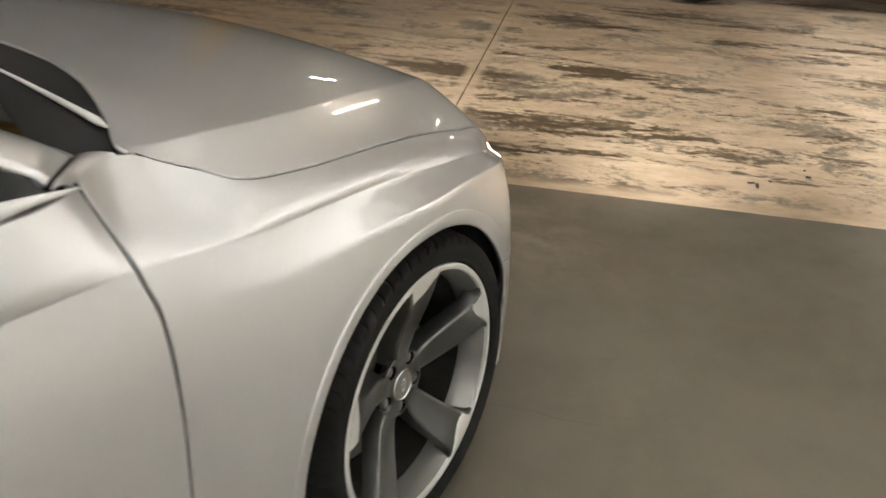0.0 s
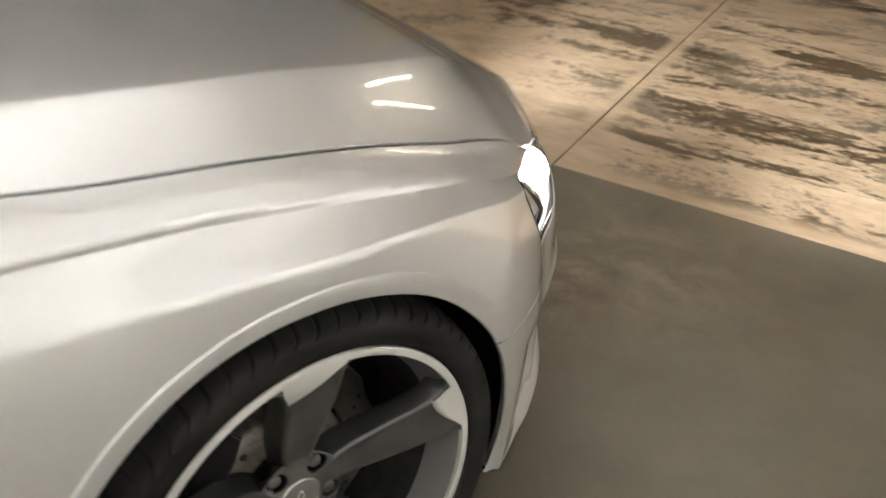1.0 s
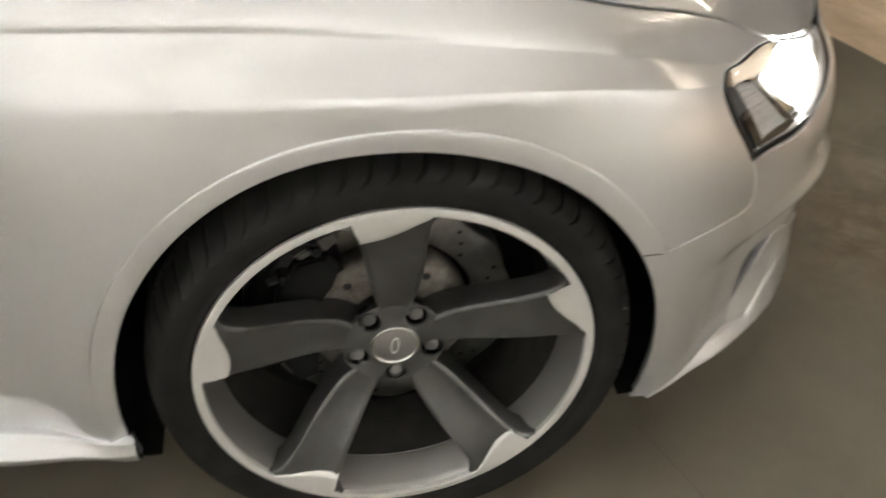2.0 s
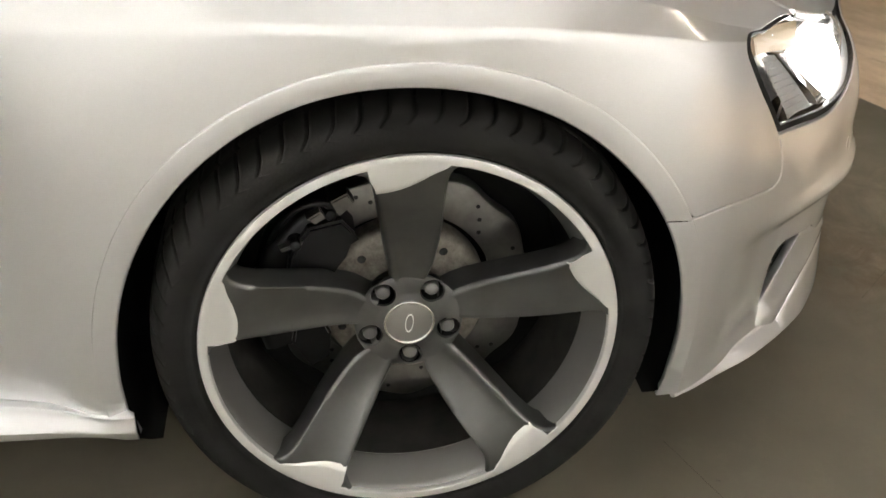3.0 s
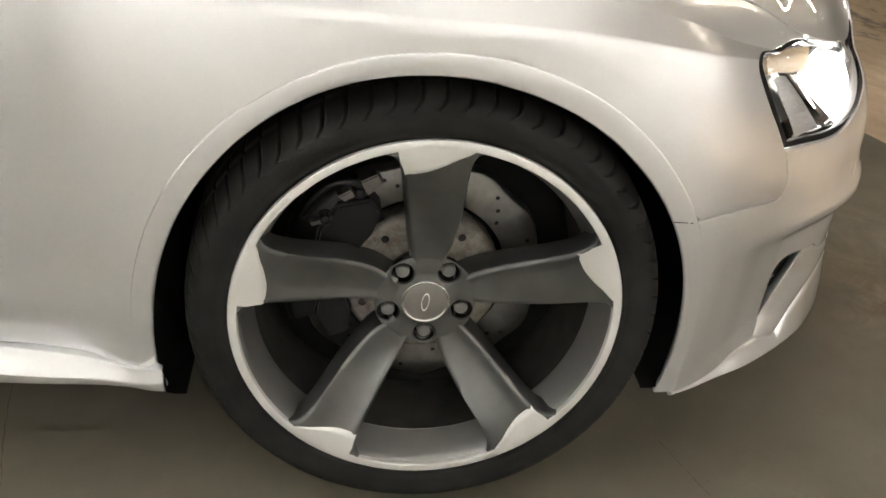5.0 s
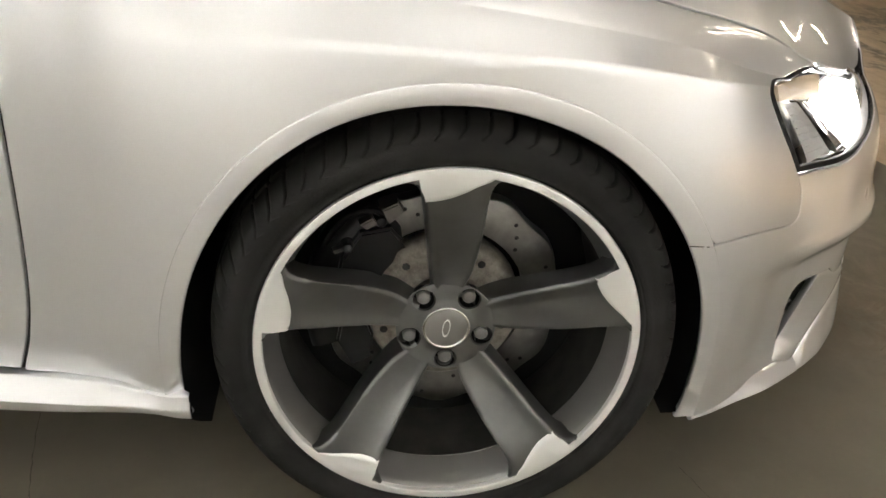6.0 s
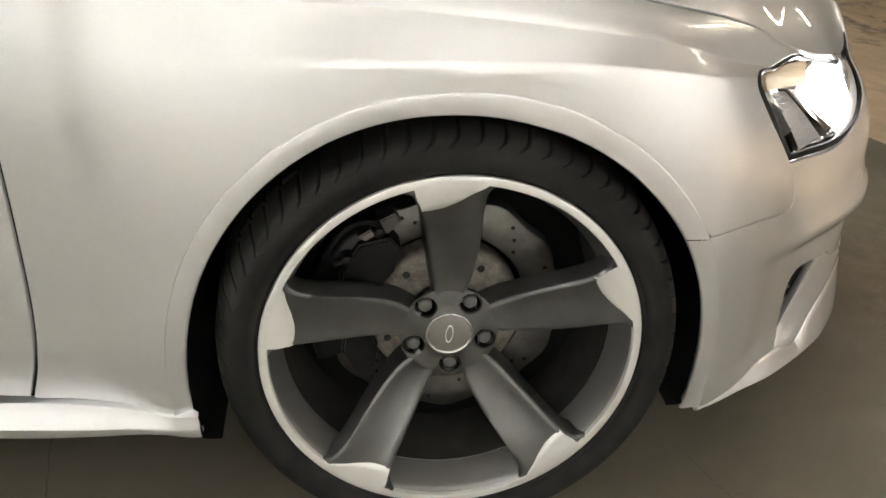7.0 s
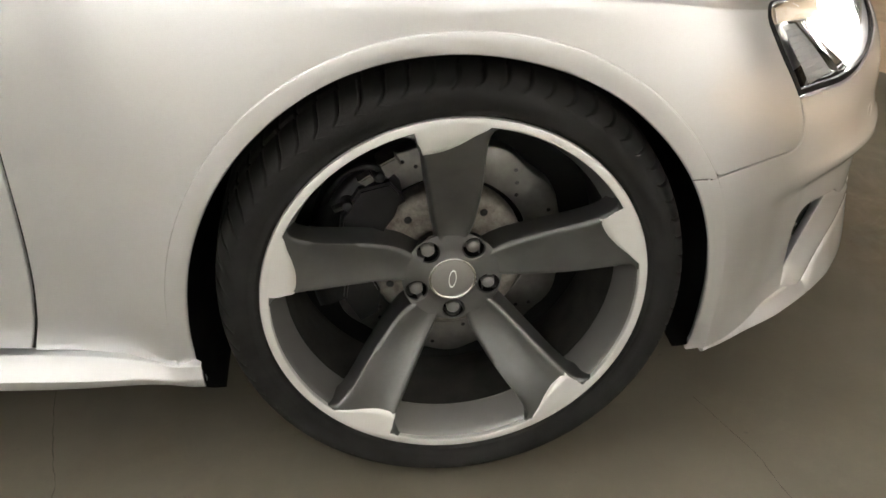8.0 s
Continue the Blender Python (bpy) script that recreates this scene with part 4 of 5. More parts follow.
# wheel housings
for cx in (0.0, -2.75):
    bm = bmesh.new()
    rows = []
    for y in (0.035, 0.10, 0.25, 0.44):
        rows.append([Vector((cx + (0.405 if y < 0.3 else 0.40) * math.cos(a), y, max(0.180, HUB.z + 0.405 * math.sin(a)))) for a in np.linspace(radians(-32), radians(212), 50)])
    rows.append([Vector((cx, 0.44, 0.25))] * 50)
    grid(bm, rows)
    bmesh.ops.remove_doubles(bm, verts=bm.verts, dist=1e-5)
    mirrored(part("wheel_housing", bm, liner, car))
# underside: unseen flat trays, set low over the floor to block light there
for c, size in (((-1.375, YC, 0.195), (1.84, 1.54, 0.11)), ((-1.4, YC, 0.26), (4.3, 1.0, 0.10)), ((0.52, YC, 0.20), (0.32, 1.16, 0.05)), ((-3.40, YC, 0.24), (0.5, 1.3, 0.08))):
    bm = bmesh.new()
    box(bm, c, size, 0.02)
    part("underbody", bm, liner, car, flat=True)

# hood
seam = [side(s, w_top(s)) for s in np.linspace(-0.52, S_HOODC - 0.006, 80)]
front = [side(s, w_top(s)) for s in np.linspace(S_HOODC, S_END - 0.001, 50)]
half = [(p.x, p.y + 0.0015) for p in seam] + [(p.x - 0.003, p.y + 0.002) for p in front[:-1]] + [(front[-1].x - 0.003, YC)]
rear = [tuple(p) for p in smooth_line([(-0.285, YC), (-0.287, 0.74), (-0.303, 0.60), (-0.343, 0.472), (-0.413, 0.337), (-0.470, 0.253), (seam[0].x, seam[0].y + 0.004)], 6)][:-1]
other = [(x, 2 * YC - y) for x, y in reversed(half[:-1])]
rear_other = [(x, 2 * YC - y) for x, y in reversed(rear[1:])]
bm = bmesh.new()
sheet(bm, half + other + rear_other + rear, hood_skin, 0.018, 0.022, rim=0.0014, slit=0.0013, creases=(ridge, lambda x: 2 * YC - ridge(x)))
part("hood", bm, paint, car)
bm = bmesh.new()
rim = [hood_skin(x, y) + Vector((-0.001, 0, -0.0025)) for x, y in rear[::-1]]
tube(bm, rim + [Vector((q.x, 2 * YC - q.y, q.z)) for q in reversed(rim[:-1])], 0.0045, 8)
part("hood_edge", bm, paint, car, "rolled silver rear edge of the hood")
# black strips that close the shut lines from below and stand in for their shade
bm = bmesh.new()
grid(bm, [[p + Vector((0, dy, dz)) for p in seam] for dy, dz in ((-0.004, -0.0060), (0.0, -0.0030), (0.004, -0.0020))])
mirrored(part("seal", bm, gap, car))
bm = bmesh.new()
grid(bm, [[side(p.x + ds, p.y) + Vector((0, 0.007, 0)) for p in door_front] for ds in (-0.012, 0.012)])
mirrored(part("seal", bm, gap, car))
bm = bmesh.new()
grid(bm, [[side(p.x, p.y + ds) + Vector((-0.003, 0.005, 0)) for p in seam_bumper] for ds in (-0.008, 0.008)])
mirrored(part("seal", bm, gap, car))

# headlight
hl_out = list(hl_back)[1:] + [Vector((s, w_top(s))) for s in np.linspace(S_HOODC, HL_FRONT, 20)][1:] + list(reversed(hl_low_edge))[1:]
hl_poly = [tuple(p) for p in hl_out]
lamp = part("headlight", bmesh.new(), plastic, car, "lit headlight with a chrome bowl behind a clear cover")


def lamp_part(name, bm, m, label="", flat=False):
    return part(name, bm, m, lamp, label, flat)


if area(hl_poly) < 0:
    hl_poly.reverse()
hl_in = []
for p, q, r in zip(dense(hl_poly, 0.012), inset(dense(hl_poly, 0.012), 0.013), inset(dense(hl_poly, 0.012), 0.0022)):
    f = ease((p.x - S_HOODC + 0.03) / 0.03) * ease((p.y - w_top(p.x) + 0.05) / 0.03)   # the edge under the hood
    f = max(f, ease((p.x - 0.66) / 0.12))
    hl_in.append(tuple(q.lerp(r, f)))
bm = bmesh.new()
sheet(bm, hl_poly, lambda s, w: side(s, w, -0.002), 0.014, 0.010, 0.0015, holes=[hl_in], hole_depth=0.006)
lamp_part("surround", bm, lamp_black, "black rubber surround")
bm = bmesh.new()
sheet(bm, hl_in, lambda s, w: side(s, w, 0.001), 0.02, 0.004, 0.001)
cover = lamp_part("cover", bm, glass, "clear plastic cover")
cover.visible_shadow = False


def in_lamp(s, w, depth):
    p = side(s, w)
    n = inward(s)
    return p + Vector((n.x, n.y, 0)) * depth * 0.75 + Vector((-0.25, 0, -0.12)) * depth


bm = bmesh.new()
grid(bm, [[in_lamp(s, w, 0.11) for s in np.linspace(S_HLUL - 0.02, HL_FRONT + 0.04, 16)] for w in np.linspace(0.54, w_top(S_HOODC) + 0.02, 10)])
lamp_part("back_shell", bm, lamp_shell, "dull chrome inner shell")


def lamp_plate(name, corners, d0, d1, m, label=""):
    """A thick plate inside the lamp through corners (run, height)."""
    bm = bmesh.new()
    rows = []
    for d in (d0, d1):
        rows.append([in_lamp(s, w, d) for s, w in corners])
    vs = grid(bm, rows, True)
    bm.faces.new(vs[0])
    bm.faces.new(list(reversed(vs[1])))
    bmesh.ops.recalc_face_normals(bm, faces=bm.faces)
    return lamp_part(name, bm, m, label, True)


lamp_plate("reflector_panel", [(0.528, 0.661), (0.548, 0.659), (0.655, 0.640), (0.665, 0.720), (0.668, 0.790), (0.61, 0.762), (0.55, 0.718), (0.534, 0.690)], 0.03, 0.04, amber, "cream side reflector")
bm = bmesh.new()
grid(bm, [[in_lamp(a + (c - a) * u, b + (d - b) * u, 0.027 + 0.004 * math.sin(math.pi * u)) for u in np.linspace(0, 1, 7)]
          for a, b, c, d in ((0.5344 + 0.0656 * f, 0.657 - 0.0991 * f, 0.572 + 0.098 * f, 0.6505 - 0.0923 * f) for f in np.linspace(0, 1, 14))])
lamp_part("light_strip", bm, strip_grey, "grey ribbed light strip")
for k in range(9):
    f = (k + 0.5) / 9
    bm = bmesh.new()
    tube(bm, [in_lamp(0.536 + 0.064 * f, 0.655 - 0.095 * f, 0.0245), in_lamp(0.569 + 0.087 * f, 0.649 - 0.090 * f, 0.0245)], 0.0008, 6)
    lamp_part("rib", bm, strip_grey)
lamp_plate("chrome_strip", [(0.573, 0.652), (0.586, 0.650), (0.640, 0.606), (0.690, 0.572), (0.705, 0.556), (0.680, 0.558), (0.660, 0.578), (0.619, 0.610)], 0.020, 0.04, chrome, "bright chrome strip")
bm = bmesh.new()
bezel = smooth_line([(0.690, 0.556, 0), (0.735, 0.5645, 0), (0.782, 0.5835, 0), (0.832, 0.623, 0), (0.868, 0.675, 0), (0.880, 0.74, 0)], 5)
bezel_in = smooth_line([(0.694, 0.572, 0), (0.722, 0.580, 0), (0.752, 0.600, 0), (0.785, 0.640, 0), (0.806, 0.69, 0), (0.812, 0.745, 0)], 5)
grid(bm, [[in_lamp(a.x + (b.x - a.x) * u, a.y + (b.y - a.y) * u, 0.008 + 0.030 * u * u) for u in np.linspace(0, 1, 6)] for a, b in zip(bezel, bezel_in)])
lamp_part("bezel", bm, strip_grey, "pale grey bezel round the bowl")
bulb_at = in_lamp(0.722, 0.607, 0.062)
aim = Vector((0.45, -0.88, 0.12)).normalized()
turn = aim.to_track_quat("Y", "Z").to_matrix().to_4x4()
bm = bmesh.new()
lathe(bm, [(0.020, -0.035), (0.044, -0.022), (0.060, 0.0), (0.068, 0.022), (0.071, 0.024), (0.073, 0.02)], 40)
bmesh.ops.transform(bm, matrix=Matrix.Translation(bulb_at) @ turn, verts=bm.verts)
lamp_part("bowl", bm, chrome, "chrome lamp bowl")
glow = bpy.data.materials.new("lit_lens")
glow.use_nodes = True
_n = glow.node_tree.nodes
_n.clear()
_e, _o = _n.new("ShaderNodeEmission"), _n.new("ShaderNodeOutputMaterial")
_e.inputs[0].default_value, _e.inputs[1].default_value = (1.0, 0.96, 0.9, 1), 26.0
glow.node_tree.links.new(_e.outputs[0], _o.inputs[0])
bm = bmesh.new()
bmesh.ops.create_uvsphere(bm, u_segments=24, v_segments=14, radius=0.046)
bmesh.ops.transform(bm, matrix=Matrix.Translation(bulb_at + aim * 0.012) @ Matrix.Diagonal((1, 1, 1.1, 1)), verts=bm.verts)
lamp_part("lens", bm, glow, "glowing projector lens")
for yy, k in ((bulb_at.y, 1), (2 * YC - bulb_at.y, -1)):
    beam = bpy.data.lights.new("headlight_beam", "SPOT")
    beam.energy, beam.color, beam.spot_size, beam.spot_blend, beam.shadow_soft_size = 500.0, (1.0, 0.96, 0.90), radians(52), 1.0, 0.10
    b = new("headlight_beam", beam)
    b.matrix_world = look((bulb_at.x + 0.12, yy - 0.07 * k, bulb_at.z), (bulb_at.x + 3.0, yy + 0.10 * k, 0.36))
far_lamp = part("headlight", bmesh.new(), plastic, car, "lit headlight with a chrome bowl behind a clear cover")
for o in list(lamp.children):
    m = mirrored(o)
    m.parent = far_lamp
    m.visible_shadow = o.visible_shadow

# cowl, windscreen, pillars, cabin
bm = bmesh.new()
rows = []
for x, y, z in ((-0.530, 0.205, 0.948), (-0.47, 0.262, 0.965), (-0.413, 0.345, 0.978), (-0.343, 0.48, 0.988), (-0.303, 0.605, 0.992), (-0.287, 0.75, 0.995), (-0.285, YC, 0.996)):
    rows.append([(x + 0.012, y, z - 0.03), (x - 0.004, y, z - 0.028), (x - 0.05, y + 0.004, z - 0.018), (x - 0.15, y + 0.01, z + 0.004)])
grid(bm, rows)
mirrored(part("cowl", bm, plastic, car, "black plastic cowl below the windscreen"))
screen_low = [(-0.600, 0.235, 0.965), (-0.575, 0.30, 0.975), (-0.53, 0.42, 0.988), (-0.49, 0.60, 0.998), (-0.475, YC, 1.004)]
screen_top = [(-1.26, 0.44, 1.31), (-1.24, 0.50, 1.325), (-1.20, 0.6, 1.338), (-1.17, 0.74, 1.345), (-1.16, YC, 1.348)]
bm = bmesh.new()
grid(bm, [[Vector(a).lerp(Vector(b), t) + Vector((0, 0, 0.03 * math.sin(math.pi * t))) for a, b in zip(screen_low, screen_top)] for t in np.linspace(0, 1, 8)])
mirrored(part("windscreen", bm, dark_glass, car, "dark sloping windscreen"))
pil_in = smooth_line([(-0.540, 0.255, 0.952), (-0.622, 0.279, 1.006), (-0.90, 0.345, 1.165), (-1.26, 0.44, 1.325)], 6)
pil_out = smooth_line([(-0.645, 0.165, 0.972), (-0.692, 0.179, 1.005), (-0.96, 0.27, 1.15), (-1.32, 0.375, 1.302)], 6)
bm = bmesh.new()
rows = []
for i, (a, b) in enumerate(zip(pil_in, pil_out)):
    lift = 4 * min(1.0, 0.15 + i / 6)
    rows.append([a + Vector((0.004, 0.012, -0.02)), a + Vector((0.001, 0.002, -0.003)), a] + [a.lerp(b, t) + Vector((0.0, -0.010, 0.012)) * lift * t * (1 - t) for t in (0.15, 0.35, 0.5, 0.65, 0.85)] + [b, b + Vector((-0.002, 0.003, -0.006)), b + Vector((-0.004, 0.016, -0.016))])
grid(bm, rows)
bmesh.ops.recalc_face_normals(bm, faces=bm.faces)
mirrored(part("windscreen_pillar", bm, paint, car))
# corner piece between fender and pillar
bm = bmesh.new()
low = [side(s, w_top(s)) for s in (-0.548, -0.56, -0.575, -0.59, -0.605, -0.616, -0.632)]
rows = []
for k, p in enumerate(low):
    q = Vector((-0.536, 0.252, 0.952)).lerp(Vector((-0.639, 0.162, 0.970)), min(1.0, k / 5)) + Vector((-0.020, -0.018, -0.002)) * max(0, k - 5)
    d = p + Vector((0, 0, -0.001))
    rows.append([d + Vector((0, -0.004, -0.004)), d, d.lerp(q, 0.35) + Vector((0, 0, 0.003)), d.lerp(q, 0.7) + Vector((0, 0, 0.003)), q, q + Vector((-0.002, 0.003, -0.008))])
grid(bm, rows)
bmesh.ops.recalc_face_normals(bm, faces=bm.faces)
mirrored(part("fender_corner", bm, paint, car))
bm = bmesh.new()
low = [Vector((-0.662, 0.146, 0.9675))] + [Vector((x, plan(x).y + 0.09, 0.972)) for x in (-0.9, -1.3, -1.7, -2.1, -2.5)]
up = [Vector(p) for p in ((-0.668, 0.166, 0.984), (-0.97, 0.272, 1.15), (-1.35, 0.385, 1.29), (-1.75, 0.40, 1.315), (-2.15, 0.39, 1.27), (-2.52, 0.26, 1.06))]
grid(bm, [[a.lerp(b, t) for a, b in zip(low, up)] for t in np.linspace(0, 1, 5)])
mirrored(part("side_window", bm, dark_glass, car, "dark side window"))
bm = bmesh.new()
tube(bm, [Vector((x, plan(x).y + 0.074 - 0.012 * max(0.0, (x + 0.72) / 0.1), 0.970)) for x in np.linspace(-0.632, -2.5, 50)], lambda t: 0.012 * min(1.0, 0.15 + 14 * t), 8)
mirrored(part("window_trim", bm, cut_alloy, car, "bright window sill trim"))
bm = bmesh.new()
roof = []
for x, yo, ze, zc in ((-1.16, 0.44, 1.322, 1.348), (-1.4, 0.39, 1.322, 1.362), (-1.8, 0.385, 1.328, 1.366), (-2.1, 0.40, 1.30, 1.345), (-2.5, 0.34, 1.14, 1.24), (-2.9, 0.26, 1.03, 1.09), (-3.2, 0.2, 0.985, 1.02), (-3.6, 0.25, 0.965, 0.985), (-3.72, 0.4, 0.93, 0.94)):
    roof.append([(x, yo + (2 * YC - 2 * yo) * t, ze + (zc - ze) * (1 - (2 * t - 1) ** 4)) for t in np.linspace(0, 1, 13)])
grid(bm, roof)
part("roof", bm, paint, car)
bm = bmesh.new()
grid(bm, [[side(s, w_top(s)) + Vector((0, dy, dz)) for s in np.linspace(-2.4, -4.35, 30)] for dy, dz in ((0, 0), (0.06, 0.012), (0.2, 0.02))])
mirrored(part("rear_deck", bm, paint, car))
# pale tapering strip over the black cowl
bm = bmesh.new()
strip_line = smooth_line([(-0.446, 0.300, 0.956), (-0.444, 0.36, 0.966), (-0.436, 0.553, 0.990), (-0.425, 0.75, 1.0), (-0.42, 1.1, 1.0)], 8)
tube(bm, strip_line, lambda t: 0.0065 * min(1.0, 0.4 + 6 * t) * (1 - 0.75 * ease((t - 0.12) / 0.5)), 8)
part("cowl_trim", bm, fitting_white, car, "pale grey strip on the cowl")

# ---- wheel ----
WHEEL_TURN = Matrix(((0.9998, 0.0005, -0.022), (0.0005, 0.9988, 0.0487), (0.022, -0.0487, 0.9986))).to_4x4()
wheel = part("wheel", bmesh.new(), rubber, car, "five-arm grey alloy wheel with machined rim and low tyre")
tread = 66
bm = bmesh.new()
prof = [(0.262, 0.004), (0.2715, 0.0005), (0.2745, -0.003), (0.2765, -0.0062), (0.2790, -0.0068), (0.2815, -0.0064), (0.288, -0.0105), (0.300, -0.0125), (0.306, -0.0121), (0.311, -0.0108), (0.3145, -0.0090), (0.3178, -0.0062), (0.3205, -0.0030), (0.3230, 0.0012), (0.3250, 0.0056),
        (0.3270, 0.0105), (0.3288, 0.0165), (0.3305, 0.0235), (0.3320, 0.0315), (0.3333, 0.0400), (0.3333, 0.0415), (0.3270, 0.0425), (0.3270, 0.0505), (0.3344, 0.0515), (0.3350, 0.060),
        (0.3362, 0.082), (0.3362, 0.084), (0.329, 0.085), (0.329, 0.095), (0.3366, 0.096), (0.3368, 0.13), (0.3365, 0.17), (0.3345, 0.205), (0.330, 0.232), (0.322, 0.252), (0.300, 0.262), (0.272, 0.25), (0.255, 0.246)]
PITCH = (0.0, 0.02, 0.12, 0.14, 0.24, 0.36, 0.50, 0.62, 0.74, 0.88)
rows = []
for j, (rad, y) in enumerate(prof):
    # the cuts sweep round as they come over the shoulder
    lean = 0.40 * math.exp(-(y + 0.010) / 0.005) - 2.5 * max(0.0, y) if -0.012 < y < 0.09 and rad > 0.305 else 0.0
    cut_depth = 0.0
    if rad > 0.3135 and y < 0.085:
        cut_depth = min(0.0075, 0.0014 + 0.45 * max(0.0, y + 0.0090))
    row = []
    for k in range(tread):
        for i, f in enumerate(PITCH):
            a = 2 * math.pi * (k + f + lean) / tread
            v = Vector((math.cos(a), 0, math.sin(a)))
            row.append(v * (rad - (cut_depth if i in (1, 2) else 0.0)) + Vector((0, y + (0.3 * cut_depth if i in (1, 2) and y < 0.01 else 0.0), 0)))
    rows.append(row)
grid(bm, rows, True)
for f in bm.faces:
    f.smooth = True
for e in bm.edges:
    if len(e.link_faces) == 2 and e.calc_face_angle(0) > radians(28):
        e.smooth = False
bmesh.ops.recalc_face_normals(bm, faces=bm.faces)
tyre = part("tyre", bm, rubber, wheel, "black low-profile tyre")
bm = bmesh.new()
lathe(bm, [(0.2585, 0.0035), (0.2592, -0.0032), (0.2600, -0.0045), (0.2615, -0.0048), (0.2690, -0.0048), (0.2708, -0.0042), (0.2722, -0.001), (0.2722, 0.008)], 144)
bmesh.ops.recalc_face_normals(bm, faces=bm.faces)
sharpen(bm, 20)
part("rim_edge", bm, cut_alloy, wheel, "machined bright rim edge")
bm = bmesh.new()
lathe(bm, [(0.2588, 0.0025), (0.2570, 0.005), (0.2545, 0.012), (0.2460, 0.040), (0.2425, 0.054), (0.2420, 0.057), (0.2430, 0.060)], 144)
bmesh.ops.recalc_face_normals(bm, faces=bm.faces)
part("barrel", bm, bright_alloy, wheel)
# rear of the barrel, darkened by colour where little light would reach
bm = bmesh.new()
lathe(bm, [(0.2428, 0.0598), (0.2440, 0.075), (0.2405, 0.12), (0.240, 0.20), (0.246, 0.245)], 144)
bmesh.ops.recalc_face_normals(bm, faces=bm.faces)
part("inner_barrel", bm, barrel_shade, wheel, "inner barrel coloured dark for the shade deep in the wheel")

left_w = crv([(0.05, 0.018), (0.10, 0.0235), (0.165, 0.0305), (0.222, 0.0375), (0.240, 0.0420), (0.252, 0.0500), (0.2595, 0.064)])
right_w = crv([(0.05, 0.022), (0.10, 0.0355), (0.16, 0.0435), (0.222, 0.0465), (0.242, 0.0495), (0.253, 0.0550), (0.2595, 0.064)])
face_y = crv([(0.04, 0.0555), (0.07, 0.0535), (0.10, 0.048), (0.15, 0.030), (0.20, 0.010), (0.235, -0.0005), (0.262, -0.0035)])
patch_r = crv([(-11.3, 0.2598), (-10.9, 0.2573), (-7.5, 0.2461), (-3.4, 0.2334), (2.0, 0.2242), (6, 0.2222), (8.9, 0.2222), (9.6, 0.2225), (11, 0.224)])


def arm_point(r, lateral, dy, axis):
    """A point of a wheel arm: r from the axle, lateral to its left."""
    a = radians(axis)
    u, v = Vector((math.cos(a), 0, math.sin(a))), Vector((-math.sin(a), 0, math.cos(a)))
    along = math.sqrt(max(1e-9, r * r - lateral * lateral))
    return u * along + v * lateral + Vector((0, face_y(r) + dy, 0))


for k in range(5):
    axis = 90 - 72 * k
    bm = bmesh.new()
    rows = []
    for r in np.linspace(0.052, 0.2595, 34):
        a, b = left_w(r), -right_w(r)
        depth = 0.050 - 0.012 * (r / 0.26)
        dish = 0.0035 * math.sin(math.pi * min(1, max(0, (r - 0.05) / 0.2)))
        rows.append([arm_point(r, a + 0.003, depth, axis), arm_point(r, a + 0.001, 0.006, axis), arm_point(r, a - 0.0015, 0.0012, axis), arm_point(r, a - 0.005, -0.0006, axis), arm_point(r, a - 0.010, 0.0012, axis),
                     arm_point(r, a * 0.3 + b * 0.1, dish, axis), arm_point(r, b * 0.6, dish * 0.8, axis), arm_point(r, b + 0.008, 0.0005, axis),
                     arm_point(r, b + 0.002, 0.0008, axis), arm_point(r, b, 0.004, axis), arm_point(r, b - 0.002, depth, axis)])
    vs = grid(bm, rows)
    bmesh.ops.recalc_face_normals(bm, faces=bm.faces)
    sharpen(bm, 55)
    part("arm", bm, grey_alloy, wheel)
    # machined tip
    bm = bmesh.new()
    rows = []
    for i in range(25):
        ang = -11.15 + (10.15 + 11.15) * i / 24
        r0 = patch_r(ang)
        row = []
        for j in range(8):
            r = r0 + (0.2612 - r0) * j / 7
            lat = r * math.sin(radians(ang))
            lat = min(lat, left_w(r) - 0.0012)
            row.append(arm_point(r, lat, -0.0022 if j else 0.0025, axis))
        rows.append(row)
    grid(bm, rows)
    bmesh.ops.recalc_face_normals(bm, faces=bm.faces)
    part("machined_tip", bm, cut_alloy, wheel, "bright machined tip of a wheel arm")
hub_out = [(0.0755 * math.cos(a), 0.0755 * math.sin(a)) for a in np.linspace(0, 2 * math.pi, 60, endpoint=False)]
holes = []
for k in range(5):
    a = radians(-90 + 72 * k)
    holes.append([(0.056 * math.cos(a) + 0.0152 * math.cos(t), 0.056 * math.sin(a) + 0.0152 * math.sin(t)) for t in np.linspace(0, 2 * math.pi, 24, endpoint=False)])
hub_y = crv([(0, 0.052), (0.036, 0.0525), (0.045, 0.0540), (0.060, 0.0535), (0.070, 0.0545), (0.076, 0.057), (0.082, 0.064)])
bm = bmesh.new()
sheet(bm, hub_out, lambda x, z: Vector((x, hub_y(math.hypot(x, z)), z)), 0.005, 0.02, 0.0012, holes=holes)
part("hub", bm, grey_alloy, wheel)
bolt_mat = mat("bolt_cap", (0.13, 0.128, 0.122), 0.55, 0.3)
